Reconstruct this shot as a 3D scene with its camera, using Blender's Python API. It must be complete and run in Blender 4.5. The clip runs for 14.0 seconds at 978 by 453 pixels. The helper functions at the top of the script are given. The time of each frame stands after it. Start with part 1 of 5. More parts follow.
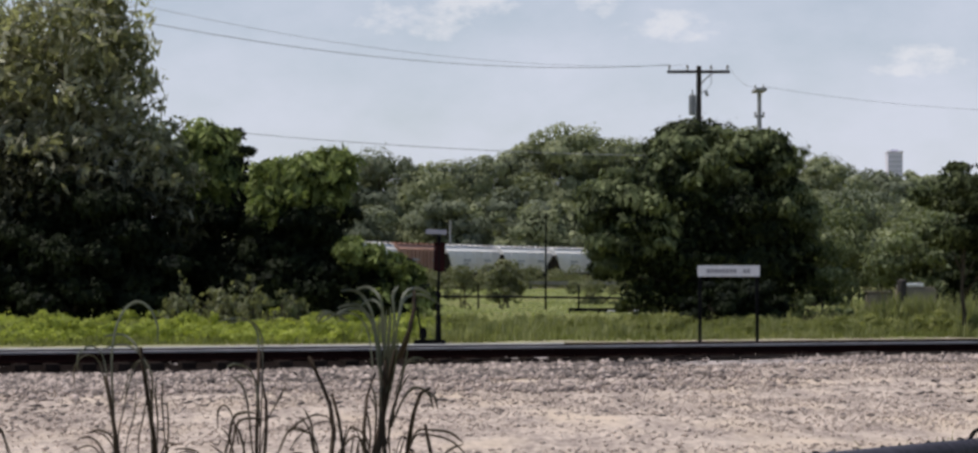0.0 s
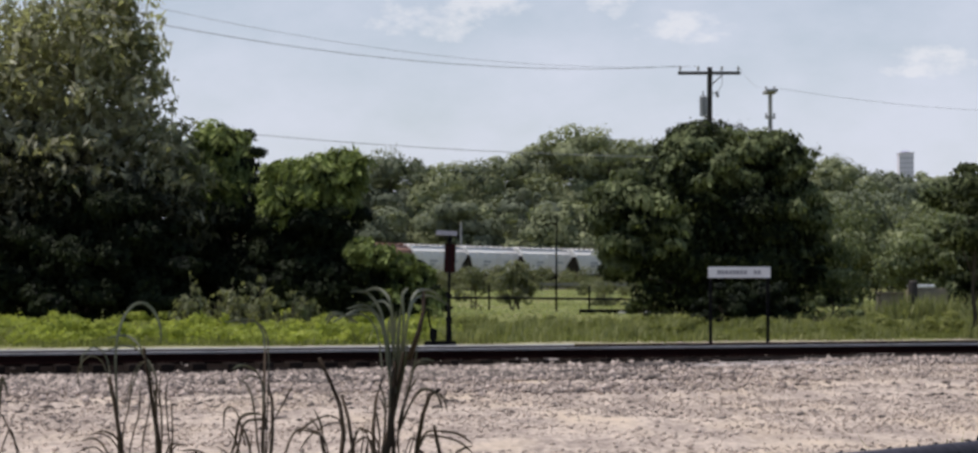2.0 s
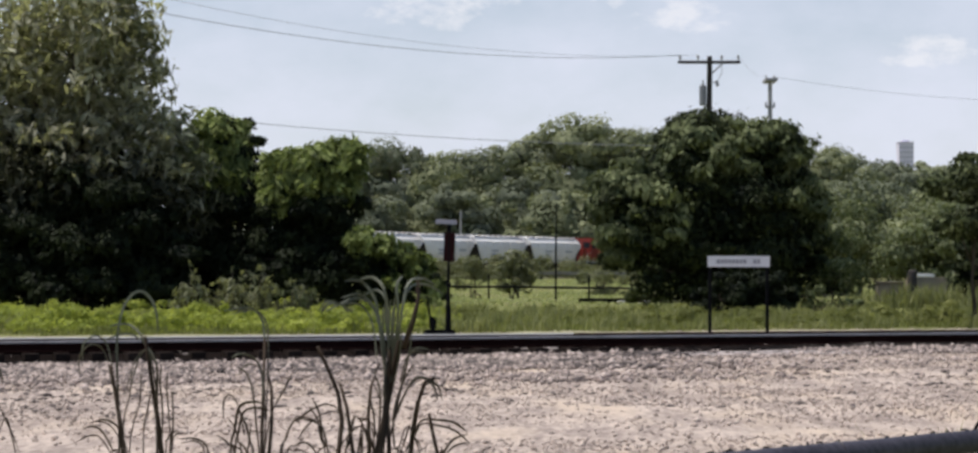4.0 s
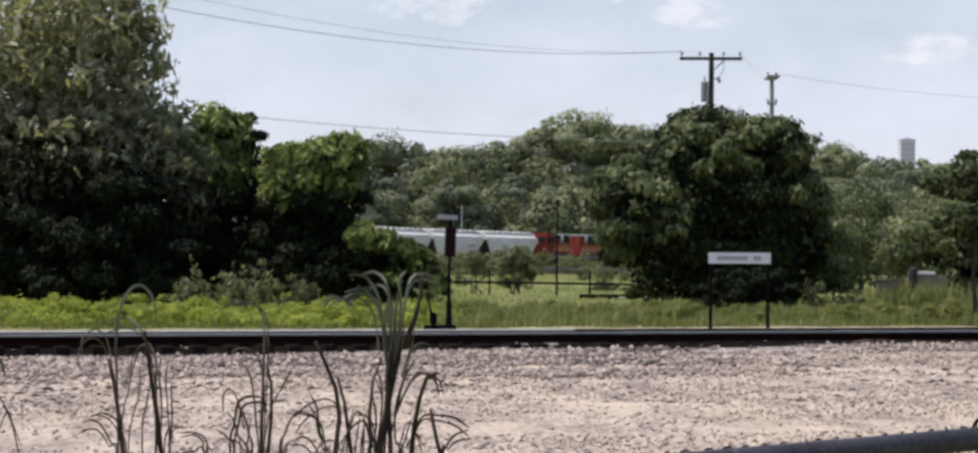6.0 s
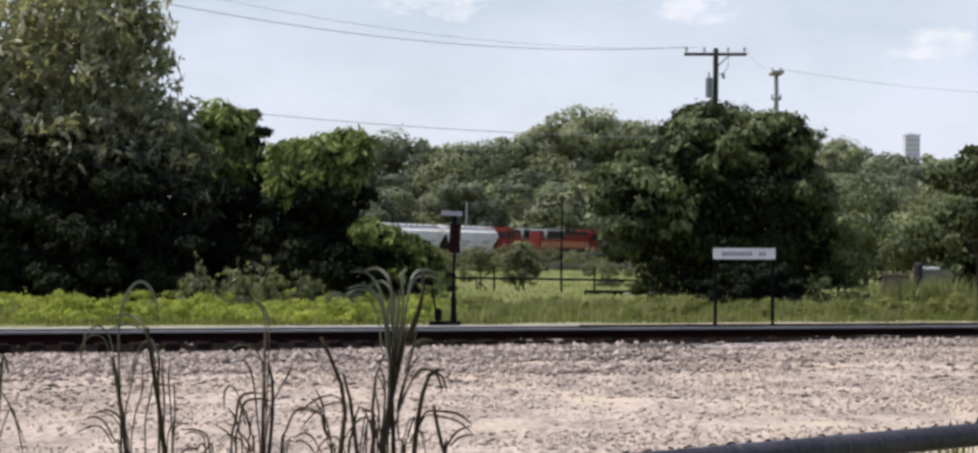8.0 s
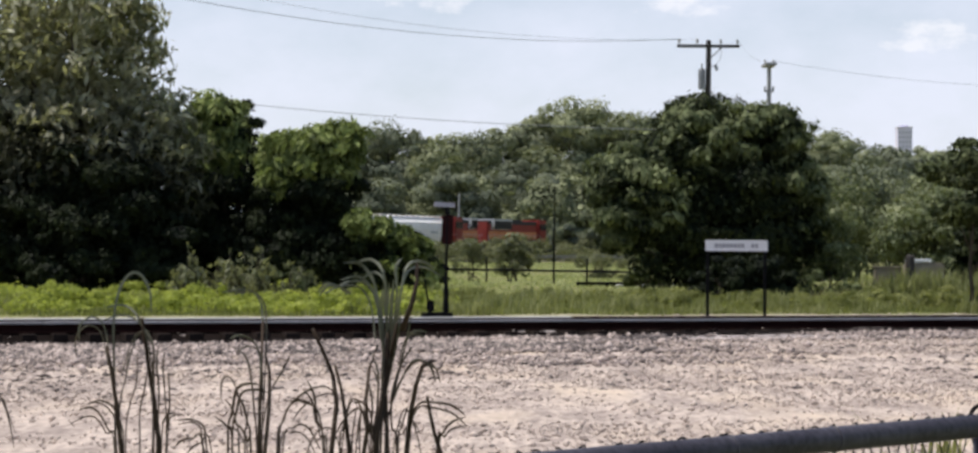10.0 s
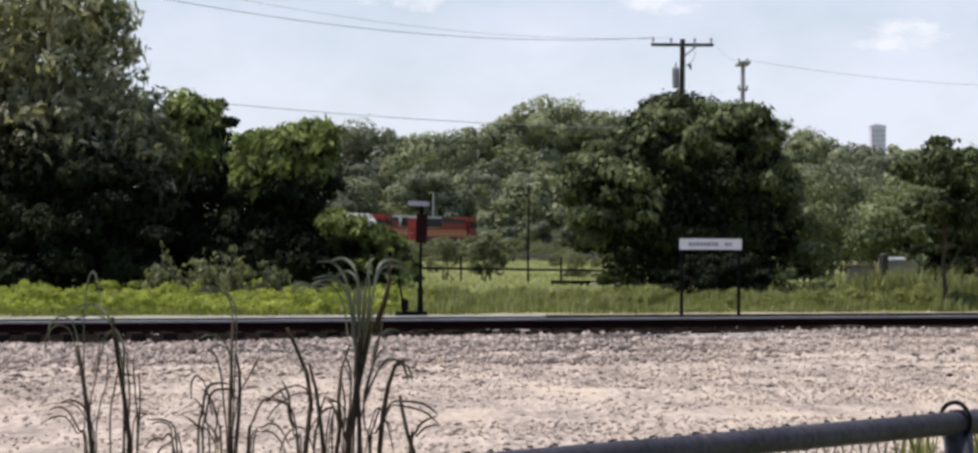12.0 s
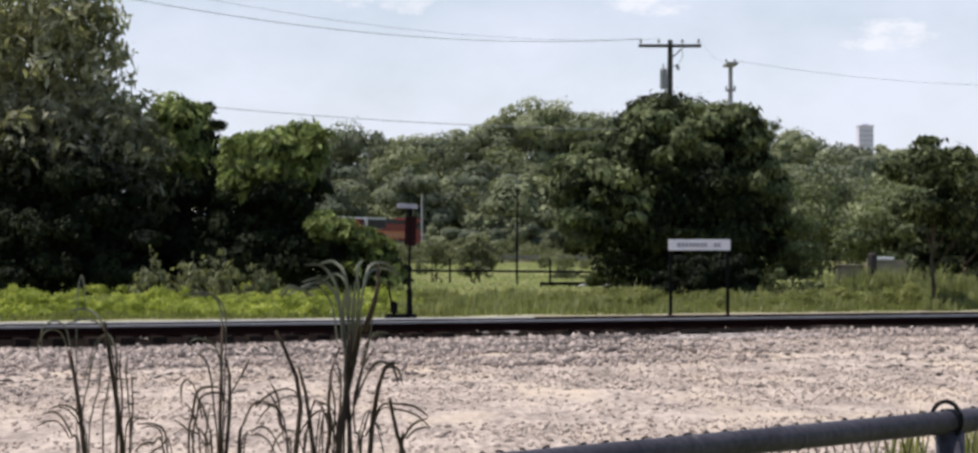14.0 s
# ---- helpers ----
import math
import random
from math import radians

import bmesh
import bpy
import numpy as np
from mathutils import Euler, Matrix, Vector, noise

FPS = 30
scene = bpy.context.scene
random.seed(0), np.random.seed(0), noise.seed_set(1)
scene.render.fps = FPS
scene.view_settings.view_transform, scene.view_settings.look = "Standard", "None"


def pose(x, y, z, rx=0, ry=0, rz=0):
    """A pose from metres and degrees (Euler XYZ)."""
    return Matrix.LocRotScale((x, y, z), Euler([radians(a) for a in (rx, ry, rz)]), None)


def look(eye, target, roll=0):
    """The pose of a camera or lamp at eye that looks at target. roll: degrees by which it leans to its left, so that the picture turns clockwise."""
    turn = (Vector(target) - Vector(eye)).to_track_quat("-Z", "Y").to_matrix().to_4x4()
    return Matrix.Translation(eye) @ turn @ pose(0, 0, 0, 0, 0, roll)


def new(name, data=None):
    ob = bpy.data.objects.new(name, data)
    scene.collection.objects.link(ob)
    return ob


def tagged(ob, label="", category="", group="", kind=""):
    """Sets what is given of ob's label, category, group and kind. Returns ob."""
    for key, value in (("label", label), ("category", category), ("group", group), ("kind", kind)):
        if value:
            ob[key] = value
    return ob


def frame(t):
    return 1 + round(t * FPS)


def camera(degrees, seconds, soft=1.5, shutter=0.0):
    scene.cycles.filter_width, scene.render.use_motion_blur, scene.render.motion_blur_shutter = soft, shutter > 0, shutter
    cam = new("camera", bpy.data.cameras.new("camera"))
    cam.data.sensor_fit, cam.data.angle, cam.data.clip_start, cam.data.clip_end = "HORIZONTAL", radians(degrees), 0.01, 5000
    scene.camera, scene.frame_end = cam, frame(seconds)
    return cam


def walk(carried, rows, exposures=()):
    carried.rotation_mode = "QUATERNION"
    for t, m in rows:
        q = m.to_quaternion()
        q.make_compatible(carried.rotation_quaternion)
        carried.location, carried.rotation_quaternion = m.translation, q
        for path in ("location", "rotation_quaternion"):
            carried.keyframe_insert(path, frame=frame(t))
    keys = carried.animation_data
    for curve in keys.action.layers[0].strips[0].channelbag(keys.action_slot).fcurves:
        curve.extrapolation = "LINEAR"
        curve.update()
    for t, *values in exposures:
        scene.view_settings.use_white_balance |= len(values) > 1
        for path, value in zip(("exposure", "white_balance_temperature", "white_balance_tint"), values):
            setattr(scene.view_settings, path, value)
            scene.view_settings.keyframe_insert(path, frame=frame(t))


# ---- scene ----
cam = camera(25.25, 14.0, soft=2.75)
walk(cam, [
    (0.0, look((0, 0, 1.5), (0, 100, 3.757), 0.000)),
    (0.5, look((0.0007, 0, 1.5), (-0.222, 100, 3.811), 0.054)),
    (1.0, look((0.0014, 0, 1.5), (-0.583, 100, 3.906), 0.031)),
    (1.5, look((0.0043, 0, 1.5), (-0.541, 100, 3.863), 0.075)),
    (2.0, look((0.0071, 0, 1.5), (-0.490, 100, 3.815), 0.015)),
    (2.5, look((0.0079, 0, 1.5), (-0.446, 100, 3.724), 0.043)),
    (3.0, look((0.0086, 0, 1.5), (-0.445, 100, 3.566), 0.043)),
    (5.5, look((0.0129, 0, 1.5), (-0.523, 100, 3.117), 0.280)),
    (6.0, look((0.0133, 0, 1.5), (-0.521, 100, 3.100), 0.341)),
    (6.5, look((0.0138, 0, 1.5), (-0.565, 100, 3.074), 0.280)),
    (7.0, look((0.0143, 0, 1.5), (-0.582, 100, 2.980), 0.242)),
    (7.5, look((0.0150, 0, 1.5), (-0.750, 100, 2.973), 0.298)),
    (8.0, look((0.0157, 0, 1.5), (-0.733, 100, 2.919), 0.247)),
    (10.5, look((0.0129, 0, 1.5), (-0.208, 100, 2.452), 0.406)),
    (11.0, look((0.0157, 0, 1.5), (0.138, 100, 2.419), 0.361)),
    (11.5, look((0.0168, 0, 1.5), (0.488, 100, 2.496), 0.317)),
    (12.0, look((0.0179, 0, 1.5), (0.790, 100, 2.477), 0.286)),
    (12.5, look((0.0175, 0, 1.5), (0.868, 100, 2.486), 0.159)),
    (13.0, look((0.0171, 0, 1.5), (1.037, 100, 2.487), 0.103)),
    (13.5, look((0.0157, 0, 1.5), (1.071, 100, 2.533), -0.012)),
    (14.0, look((0.0143, 0, 1.5), (1.309, 100, 2.570), -0.047)),
], exposures=[(0.0, -0.36), (1.5, -0.32), (3.0, -0.23), (6.5, -0.1), (11.0, -0.02), (14.0, -0.02)])

# world and sun
SUN_EL, SUN_AZ = 68.0, -90.0  # degrees; azimuth from +y towards +x
SUN_DIR = Vector((math.sin(radians(SUN_AZ)) * math.cos(radians(SUN_EL)), math.cos(radians(SUN_AZ)) * math.cos(radians(SUN_EL)), math.sin(radians(SUN_EL))))


def make_world():
    w = bpy.data.worlds.new("sky")
    scene.world = w
    w.use_nodes = True
    nt = w.node_tree
    nt.nodes.clear()
    N, L = nt.nodes.new, nt.links.new
    out, bg = N("ShaderNodeOutputWorld"), N("ShaderNodeBackground")
    sky = N("ShaderNodeTexSky")
    sky.sky_type, sky.sun_disc = "NISHITA", False
    sky.sun_elevation, sky.sun_rotation = radians(SUN_EL), radians(SUN_AZ)
    sky.air_density, sky.dust_density = 1.0, 0.6
    tc = N("ShaderNodeTexCoord")
    sep = N("ShaderNodeSeparateXYZ")
    L(tc.outputs["Generated"], sep.inputs[0])

    def m(op, a, b=None):
        n = N("ShaderNodeMath")
        n.operation = op
        for i, v in enumerate((a, b)):
            if v is None:
                continue
            if isinstance(v, (int, float)):
                n.inputs[i].default_value = v
            else:
                L(v, n.inputs[i])
        return n.outputs[0]

    # broken cumulus, wide and low over the horizon
    mp = N("ShaderNodeMapping")
    mp.inputs["Scale"].default_value = (1, 1, 1.8)
    L(tc.outputs["Generated"], mp.inputs[0])
    big = N("ShaderNodeTexNoise")
    big.inputs["Scale"].default_value, big.inputs["Detail"].default_value, big.inputs["Roughness"].default_value = 13.0, 8, 0.6
    L(mp.outputs[0], big.inputs["Vector"])
    fine = N("ShaderNodeTexNoise")
    fine.inputs["Scale"].default_value, fine.inputs["Detail"].default_value, fine.inputs["Roughness"].default_value = 42.0, 8, 0.62
    L(mp.outputs[0], fine.inputs["Vector"])
    side = m("DIVIDE", sep.outputs[0], m("MAXIMUM", sep.outputs[1], 0.05))
    high = m("DIVIDE", sep.outputs[2], m("MAXIMUM", sep.outputs[1], 0.05))
    wob = m("MULTIPLY", m("SUBTRACT", fine.outputs["Fac"], 0.5), 7.0)
    total = None
    for cx, cz, rx, rz in ((-0.022, 0.121, 0.030, 0.010), (-0.004, 0.128, 0.016, 0.012), (0.085, 0.116, 0.020, 0.008), (0.050, 0.127, 0.012, 0.007), (0.198, 0.099, 0.016, 0.007), (0.188, 0.0945, 0.012, 0.0035)):
        dx = m("DIVIDE", m("SUBTRACT", side, cx), rx)
        dz = m("DIVIDE", m("SUBTRACT", high, cz), rz)
        d = m("ADD", m("MULTIPLY", dx, dx), m("MULTIPLY", dz, dz))
        puff = m("SUBTRACT", 1.0, m("ADD", d, wob))
        total = puff if total is None else m("MAXIMUM", total, puff)
    rp = N("ShaderNodeMapRange")
    rp.inputs[1].default_value, rp.inputs[2].default_value = -0.15, 0.9
    L(total, rp.inputs[0])
    haze = N("ShaderNodeMapRange")  # thin white veil that thickens to the horizon
    haze.inputs[1].default_value, haze.inputs[2].default_value = 0.34, 0.02
    haze.inputs[3].default_value, haze.inputs[4].default_value = 0.0, 0.83
    L(m("SUBTRACT", sep.outputs[2], m("MULTIPLY", m("SUBTRACT", big.outputs["Fac"], 0.5), 0.3)), haze.inputs[0])
    veil = N("ShaderNodeMixRGB")
    veil.inputs[2].default_value = (8.2, 8.5, 9.95, 1)
    L(haze.outputs[0], veil.inputs[0])
    L(sky.outputs[0], veil.inputs[1])
    mix = N("ShaderNodeMixRGB")
    mix.inputs[2].default_value = (9.5, 9.5, 10.0, 1)
    L(m("MULTIPLY", rp.outputs[0], 0.6), mix.inputs[0])
    L(veil.outputs[0], mix.inputs[1])
    L(mix.outputs[0], bg.inputs[0])
    bg.inputs[1].default_value = 0.108
    L(bg.outputs[0], out.inputs[0])


make_world()
sun = new("sun", bpy.data.lights.new("sun", "SUN"))
sun.data.energy, sun.data.angle, sun.data.color = 4.9, radians(0.6), (1.0, 0.95, 0.87)
sun.matrix_world = look(SUN_DIR * 100, (0, 0, 0))


# ---- materials ----
def mat(name, a, b, rough=0.8, scale=4.0, fine=40.0, bump=0.3, metal=0.0, vary=0.0, island=False, stain=None, stretch=(1, 1, 1), spread=0.3, spec=0.3):
    """Two colours mixed by a coarse and a fine noise, with relief; vary: brightness from piece to piece."""
    m = bpy.data.materials.new(name)
    m.use_nodes = True
    nt = m.node_tree
    N, L = nt.nodes.new, nt.links.new
    p = nt.nodes["Principled BSDF"]
    p.inputs["Roughness"].default_value, p.inputs["Metallic"].default_value, p.inputs["Specular IOR Level"].default_value = rough, metal, spec
    tc, mp = N("ShaderNodeTexCoord"), N("ShaderNodeMapping")
    mp.inputs["Scale"].default_value = stretch
    L(tc.outputs["Object"], mp.inputs[0])
    n1, n2 = N("ShaderNodeTexNoise"), N("ShaderNodeTexNoise")
    for n, s in ((n1, scale), (n2, fine)):
        n.inputs["Scale"].default_value, n.inputs["Detail"].default_value = s, 6
        L(mp.outputs[0], n.inputs["Vector"])
    ad = N("ShaderNodeMath")
    ad.operation = "ADD"
    L(n1.outputs["Fac"], ad.inputs[0])
    L(n2.outputs["Fac"], ad.inputs[1])
    rg = N("ShaderNodeMapRange")
    rg.inputs[1].default_value, rg.inputs[2].default_value = 1 - spread, 1 + spread
    L(ad.outputs[0], rg.inputs[0])
    mx = N("ShaderNodeMixRGB")
    mx.inputs[1].default_value, mx.inputs[2].default_value = (*a, 1), (*b, 1)
    L(rg.outputs[0], mx.inputs[0])
    col = mx.outputs[0]
    if stain:
        n3 = N("ShaderNodeTexNoise")
        n3.inputs["Scale"].default_value, n3.inputs["Detail"].default_value = scale * 0.45, 8
        L(mp.outputs[0], n3.inputs["Vector"])
        r3 = N("ShaderNodeMapRange")
        r3.inputs[1].default_value, r3.inputs[2].default_value = 0.5, 0.68
        L(n3.outputs["Fac"], r3.inputs[0])
        m3 = N("ShaderNodeMixRGB")
        m3.inputs[2].default_value = (*stain, 1)
        L(r3.outputs[0], m3.inputs[0])
        L(col, m3.inputs[1])
        col = m3.outputs[0]
    if vary:
        src = N("ShaderNodeNewGeometry").outputs["Random Per Island"] if island else N("ShaderNodeObjectInfo").outputs["Random"]
        rv = N("ShaderNodeMapRange")
        rv.inputs[3].default_value, rv.inputs[4].default_value = 1 - vary, 1 + vary
        L(src, rv.inputs[0])
        hs = N("ShaderNodeHueSaturation")
        L(rv.outputs[0], hs.inputs["Value"])
        L(col, hs.inputs["Color"])
        col = hs.outputs[0]
    L(col, p.inputs["Base Color"])
    if bump:
        bp = N("ShaderNodeBump")
        bp.inputs["Strength"].default_value, bp.inputs["Distance"].default_value = bump, 0.02
        L(ad.outputs[0], bp.inputs["Height"])
        L(bp.outputs[0], p.inputs["Normal"])
    return m


def leaf_mat(name, dark, light, thin=0.35, rough=0.65, scale=0.9, glow=(1.5, 1.6, 0.9), vary=0.36):
    """Foliage: each leaf its own tone, a share of the light passes through."""
    m = mat(name, dark, light, rough, scale, 3.2, 0.0, vary=vary, island=True, spread=0.2)
    nt = m.node_tree
    N, L = nt.nodes.new, nt.links.new
    p = nt.nodes["Principled BSDF"]
    p.inputs["Specular IOR Level"].default_value = 0.10
    tr, ms = N("ShaderNodeBsdfTranslucent"), N("ShaderNodeMixShader")
    tr.inputs[0].default_value = (light[0] * glow[0], light[1] * glow[1], light[2] * glow[2], 1)
    ms.inputs[0].default_value = thin
    L(p.outputs[0], ms.inputs[1])
    L(tr.outputs[0], ms.inputs[2])
    L(ms.outputs[0], nt.nodes["Material Output"].inputs["Surface"])
    return m


GROUND = mat("meadow_soil", (0.115, 0.128, 0.045), (0.215, 0.222, 0.085), 0.95, 0.12, 2.5, 0.4, stain=(0.22, 0.2, 0.1), spec=0.04)
GRAVEL = mat("yard_gravel", (0.27, 0.22, 0.2), (0.57, 0.472, 0.412), 0.95, 1.3, 9.0, 1.0, stain=(0.58, 0.47, 0.38), stretch=(1.5, 0.42, 1), spec=0.04, spread=0.2)
GRIT = mat("grassy_grit", (0.2, 0.19, 0.1), (0.4, 0.375, 0.25), 0.95, 0.9, 7.0, 0.6, stain=(0.42, 0.37, 0.29), spec=0.04)
BALLAST = mat("ballast_bed", (0.17, 0.148, 0.145), (0.46, 0.4, 0.385), 0.95, 1.8, 9.0, 1.0, spec=0.04, stretch=(1.5, 0.45, 1), spread=0.2)
STONE = mat("loose_stone", (0.225, 0.184, 0.168), (0.465, 0.385, 0.35), 0.9, 3.0, 30.0, 0.2, vary=0.5, island=True, spec=0.04)
PEBBLE = mat("pale_pebble", (0.365, 0.3, 0.266), (0.57, 0.475, 0.416), 0.9, 3.0, 30.0, 0.2, vary=0.35, island=True, spec=0.04)
# stone colour darkened to stand for shadow between stones
SHADOW_STONE = mat("shadow_dark_stone", (0.075, 0.062, 0.06), (0.18, 0.155, 0.148), 0.9, 3.0, 30.0, 0.2, vary=0.4, island=True, spec=0.04)
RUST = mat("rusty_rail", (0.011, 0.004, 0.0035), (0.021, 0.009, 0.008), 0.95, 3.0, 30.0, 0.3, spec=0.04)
HEAD = mat("worn_rail_head", (0.26, 0.25, 0.255), (0.38, 0.36, 0.37), 0.45, 2.0, 25.0, 0.05, metal=0.6)
WORN = mat("pale_worn_rail_head", (0.5, 0.49, 0.48), (0.62, 0.6, 0.58), 0.5, 2.0, 25.0, 0.05, metal=0.3)
DARKBED = mat("dark_embankment", (0.07, 0.065, 0.05), (0.15, 0.14, 0.11), 0.95, 0.5, 6.0, 0.5, spec=0.04)
DARKSTRIP = mat("dark_ballast", (0.006, 0.0045, 0.004), (0.016, 0.011, 0.01), 0.9, 3.0, 25.0, 1.0, spec=0.04)
TIE = mat("creosoted_timber", (0.012, 0.009, 0.008), (0.035, 0.026, 0.022), 0.9, 2.0, 25.0, 0.5, vary=0.3, spec=0.04)
IRON = mat("black_iron", (0.005, 0.005, 0.006), (0.012, 0.012, 0.013), 0.85, 6.0, 40.0, 0.2, spec=0.04)
REDDARK = mat("faded_red_enamel", (0.016, 0.006, 0.006), (0.035, 0.01, 0.01), 0.5, 6.0, 40.0, 0.1, spec=0.04)
WHITE = mat("white_paint", (0.66, 0.66, 0.66), (0.80, 0.80, 0.79), 0.5, 5.0, 40.0, 0.05)
LETTER = mat("dark_lettering", (0.24, 0.24, 0.26), (0.34, 0.34, 0.36), 0.6, 9.0, 60.0, 0.0)
GALV = mat("galvanised_steel", (0.03, 0.027, 0.036), (0.085, 0.079, 0.1), 0.5, 7.0, 70.0, 0.12, spec=0.22)
WIRE = mat("fence_wire", (0.03, 0.03, 0.03), (0.07, 0.07, 0.07), 0.5, 20.0, 90.0, 0.0, metal=0.5)
CABLE = mat("power_cable", (0.24, 0.25, 0.27), (0.32, 0.33, 0.35), 0.6, 2.0, 20.0, 0.0)
POLEWOOD = mat("weathered_pole", (0.04, 0.036, 0.034), (0.09, 0.08, 0.075), 0.9, 2.0, 30.0, 0.4, stretch=(6, 6, 0.6), spec=0.04)
PALEPOLE = mat("pale_pole", (0.3, 0.295, 0.31), (0.42, 0.41, 0.43), 0.9, 2.0, 30.0, 0.3, stretch=(6, 6, 0.6))
PORCELAIN = mat("insulator", (0.25, 0.24, 0.24), (0.4, 0.4, 0.4), 0.3, 10.0, 60.0, 0.0)
TANK = mat("transformer_paint", (0.2, 0.205, 0.22), (0.3, 0.305, 0.325), 0.5, 5.0, 40.0, 0.0)
BARK = mat("bark", (0.04, 0.033, 0.026), (0.11, 0.09, 0.07), 0.95, 3.0, 25.0, 0.8, stretch=(4, 4, 0.7), spec=0.04)
HOPPER = mat("hopper_paint", (0.83, 0.79, 0.77), (0.92, 0.88, 0.86), 0.55, 0.5, 8.0, 0.03, stain=(0.74, 0.68, 0.65), stretch=(1, 1, 0.35))
BROWN = mat("brown_car_paint", (0.36, 0.19, 0.14), (0.46, 0.27, 0.21), 0.65, 0.5, 8.0, 0.03, stain=(0.26, 0.14, 0.11), stretch=(1, 1, 0.35))
UNDER = mat("grime_and_end_shade", (0.035, 0.03, 0.028), (0.08, 0.07, 0.06), 0.85, 3.0, 25.0, 0.2, spec=0.04)
LRED = mat("locomotive_red", (0.19, 0.027, 0.022), (0.3, 0.046, 0.035), 0.4, 1.0, 9.0, 0.02)
LYEL = mat("locomotive_orange", (0.54, 0.18, 0.07), (0.66, 0.27, 0.12), 0.4, 1.0, 9.0, 0.02)
LBLK = mat("locomotive_black", (0.02, 0.018, 0.02), (0.045, 0.04, 0.04), 0.5, 1.0, 9.0, 0.02)
LROOF = mat("locomotive_roof_grey", (0.42, 0.42, 0.43), (0.58, 0.58, 0.58), 0.5, 1.0, 9.0, 0.02)
GLASS = mat("dark_glass", (0.02, 0.025, 0.03), (0.03, 0.035, 0.04), 0.08, 2.0, 9.0, 0.0)
# lightened wall colour, the haze before the tower painted in
CONCRETE = mat("hazed_tower_concrete", (0.74, 0.7, 0.82), (0.84, 0.79, 0.92), 0.8, 0.1, 1.0, 0.0)
GREYPLATE = mat("greyed_white_plate", (0.34, 0.34, 0.37), (0.46, 0.46, 0.49), 0.6, 6.0, 40.0, 0.05)
# pale for glass, as the haze is in this colour too
TOWERGLASS = mat("hazed_tower_windows", (0.54, 0.52, 0.62), (0.6, 0.58, 0.68), 0.2, 0.1, 1.0, 0.0)
TAN = mat("tan_metal", (0.22, 0.185, 0.135), (0.31, 0.265, 0.2), 0.6, 3.0, 25.0, 0.1, stain=(0.22, 0.18, 0.13))
DULL = mat("dull_grey_rail", (0.17, 0.165, 0.15), (0.26, 0.25, 0.23), 0.8, 2.0, 25.0, 0.2)
SLAB = mat("pale_concrete", (0.42, 0.41, 0.39), (0.55, 0.54, 0.52), 0.9, 2.0, 25.0, 0.2)

# its low tones also hold the shade inside the crowns
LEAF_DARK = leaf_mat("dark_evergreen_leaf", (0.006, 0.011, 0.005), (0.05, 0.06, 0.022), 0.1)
# darker copy of the feathery leaf, with the lower crown's shade in it
LEAF_SHADE = leaf_mat("shaded_feathery_leaf", (0.016, 0.018, 0.012), (0.095, 0.095, 0.062), 0.15)
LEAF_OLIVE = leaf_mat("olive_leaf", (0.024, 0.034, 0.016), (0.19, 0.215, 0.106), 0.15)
# near-black: the shade of thicket and lower crowns is put into this colour
LEAF_DEEP_SHADE = leaf_mat("deep_shade_leaf", (0.004, 0.007, 0.004), (0.022, 0.029, 0.012), 0.08)
# vine leaf, brightened so that sunlit tops are in its colour
LEAF_VINE = leaf_mat("sunlit_vine_leaf", (0.017, 0.028, 0.009), (0.31, 0.36, 0.13), 0.2, glow=(1.15, 1.25, 0.9))
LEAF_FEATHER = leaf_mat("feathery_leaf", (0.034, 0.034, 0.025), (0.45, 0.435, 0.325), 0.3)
# paler and greyer than near leaves: distance haze is put into these colours
LEAF_FAR = leaf_mat("hazed_far_leaf", (0.085, 0.102, 0.066), (0.33, 0.345, 0.2), 0.15, scale=0.3, vary=0.16)
LEAF_FAR2 = leaf_mat("hazed_dull_leaf", (0.06, 0.074, 0.056), (0.215, 0.232, 0.16), 0.15, scale=0.3, vary=0.16)
GRASS = leaf_mat("verge_grass", (0.075, 0.086, 0.029), (0.245, 0.25, 0.098), 0.3, scale=0.3)
WEED = leaf_mat("bright_weed_leaf", (0.1, 0.128, 0.027), (0.41, 0.435, 0.12), 0.35, scale=0.5)
GRASS_DRY = leaf_mat("field_grass", (0.13, 0.138, 0.062), (0.27, 0.272, 0.135), 0.3)
PASTURE = leaf_mat("mown_pasture_grass", (0.3, 0.31, 0.15), (0.46, 0.47, 0.25), 0.3, scale=0.1, vary=0.2)
LEAF_STALK = leaf_mat("stalky_weed_leaf", (0.065, 0.075, 0.045), (0.25, 0.25, 0.155), 0.25)


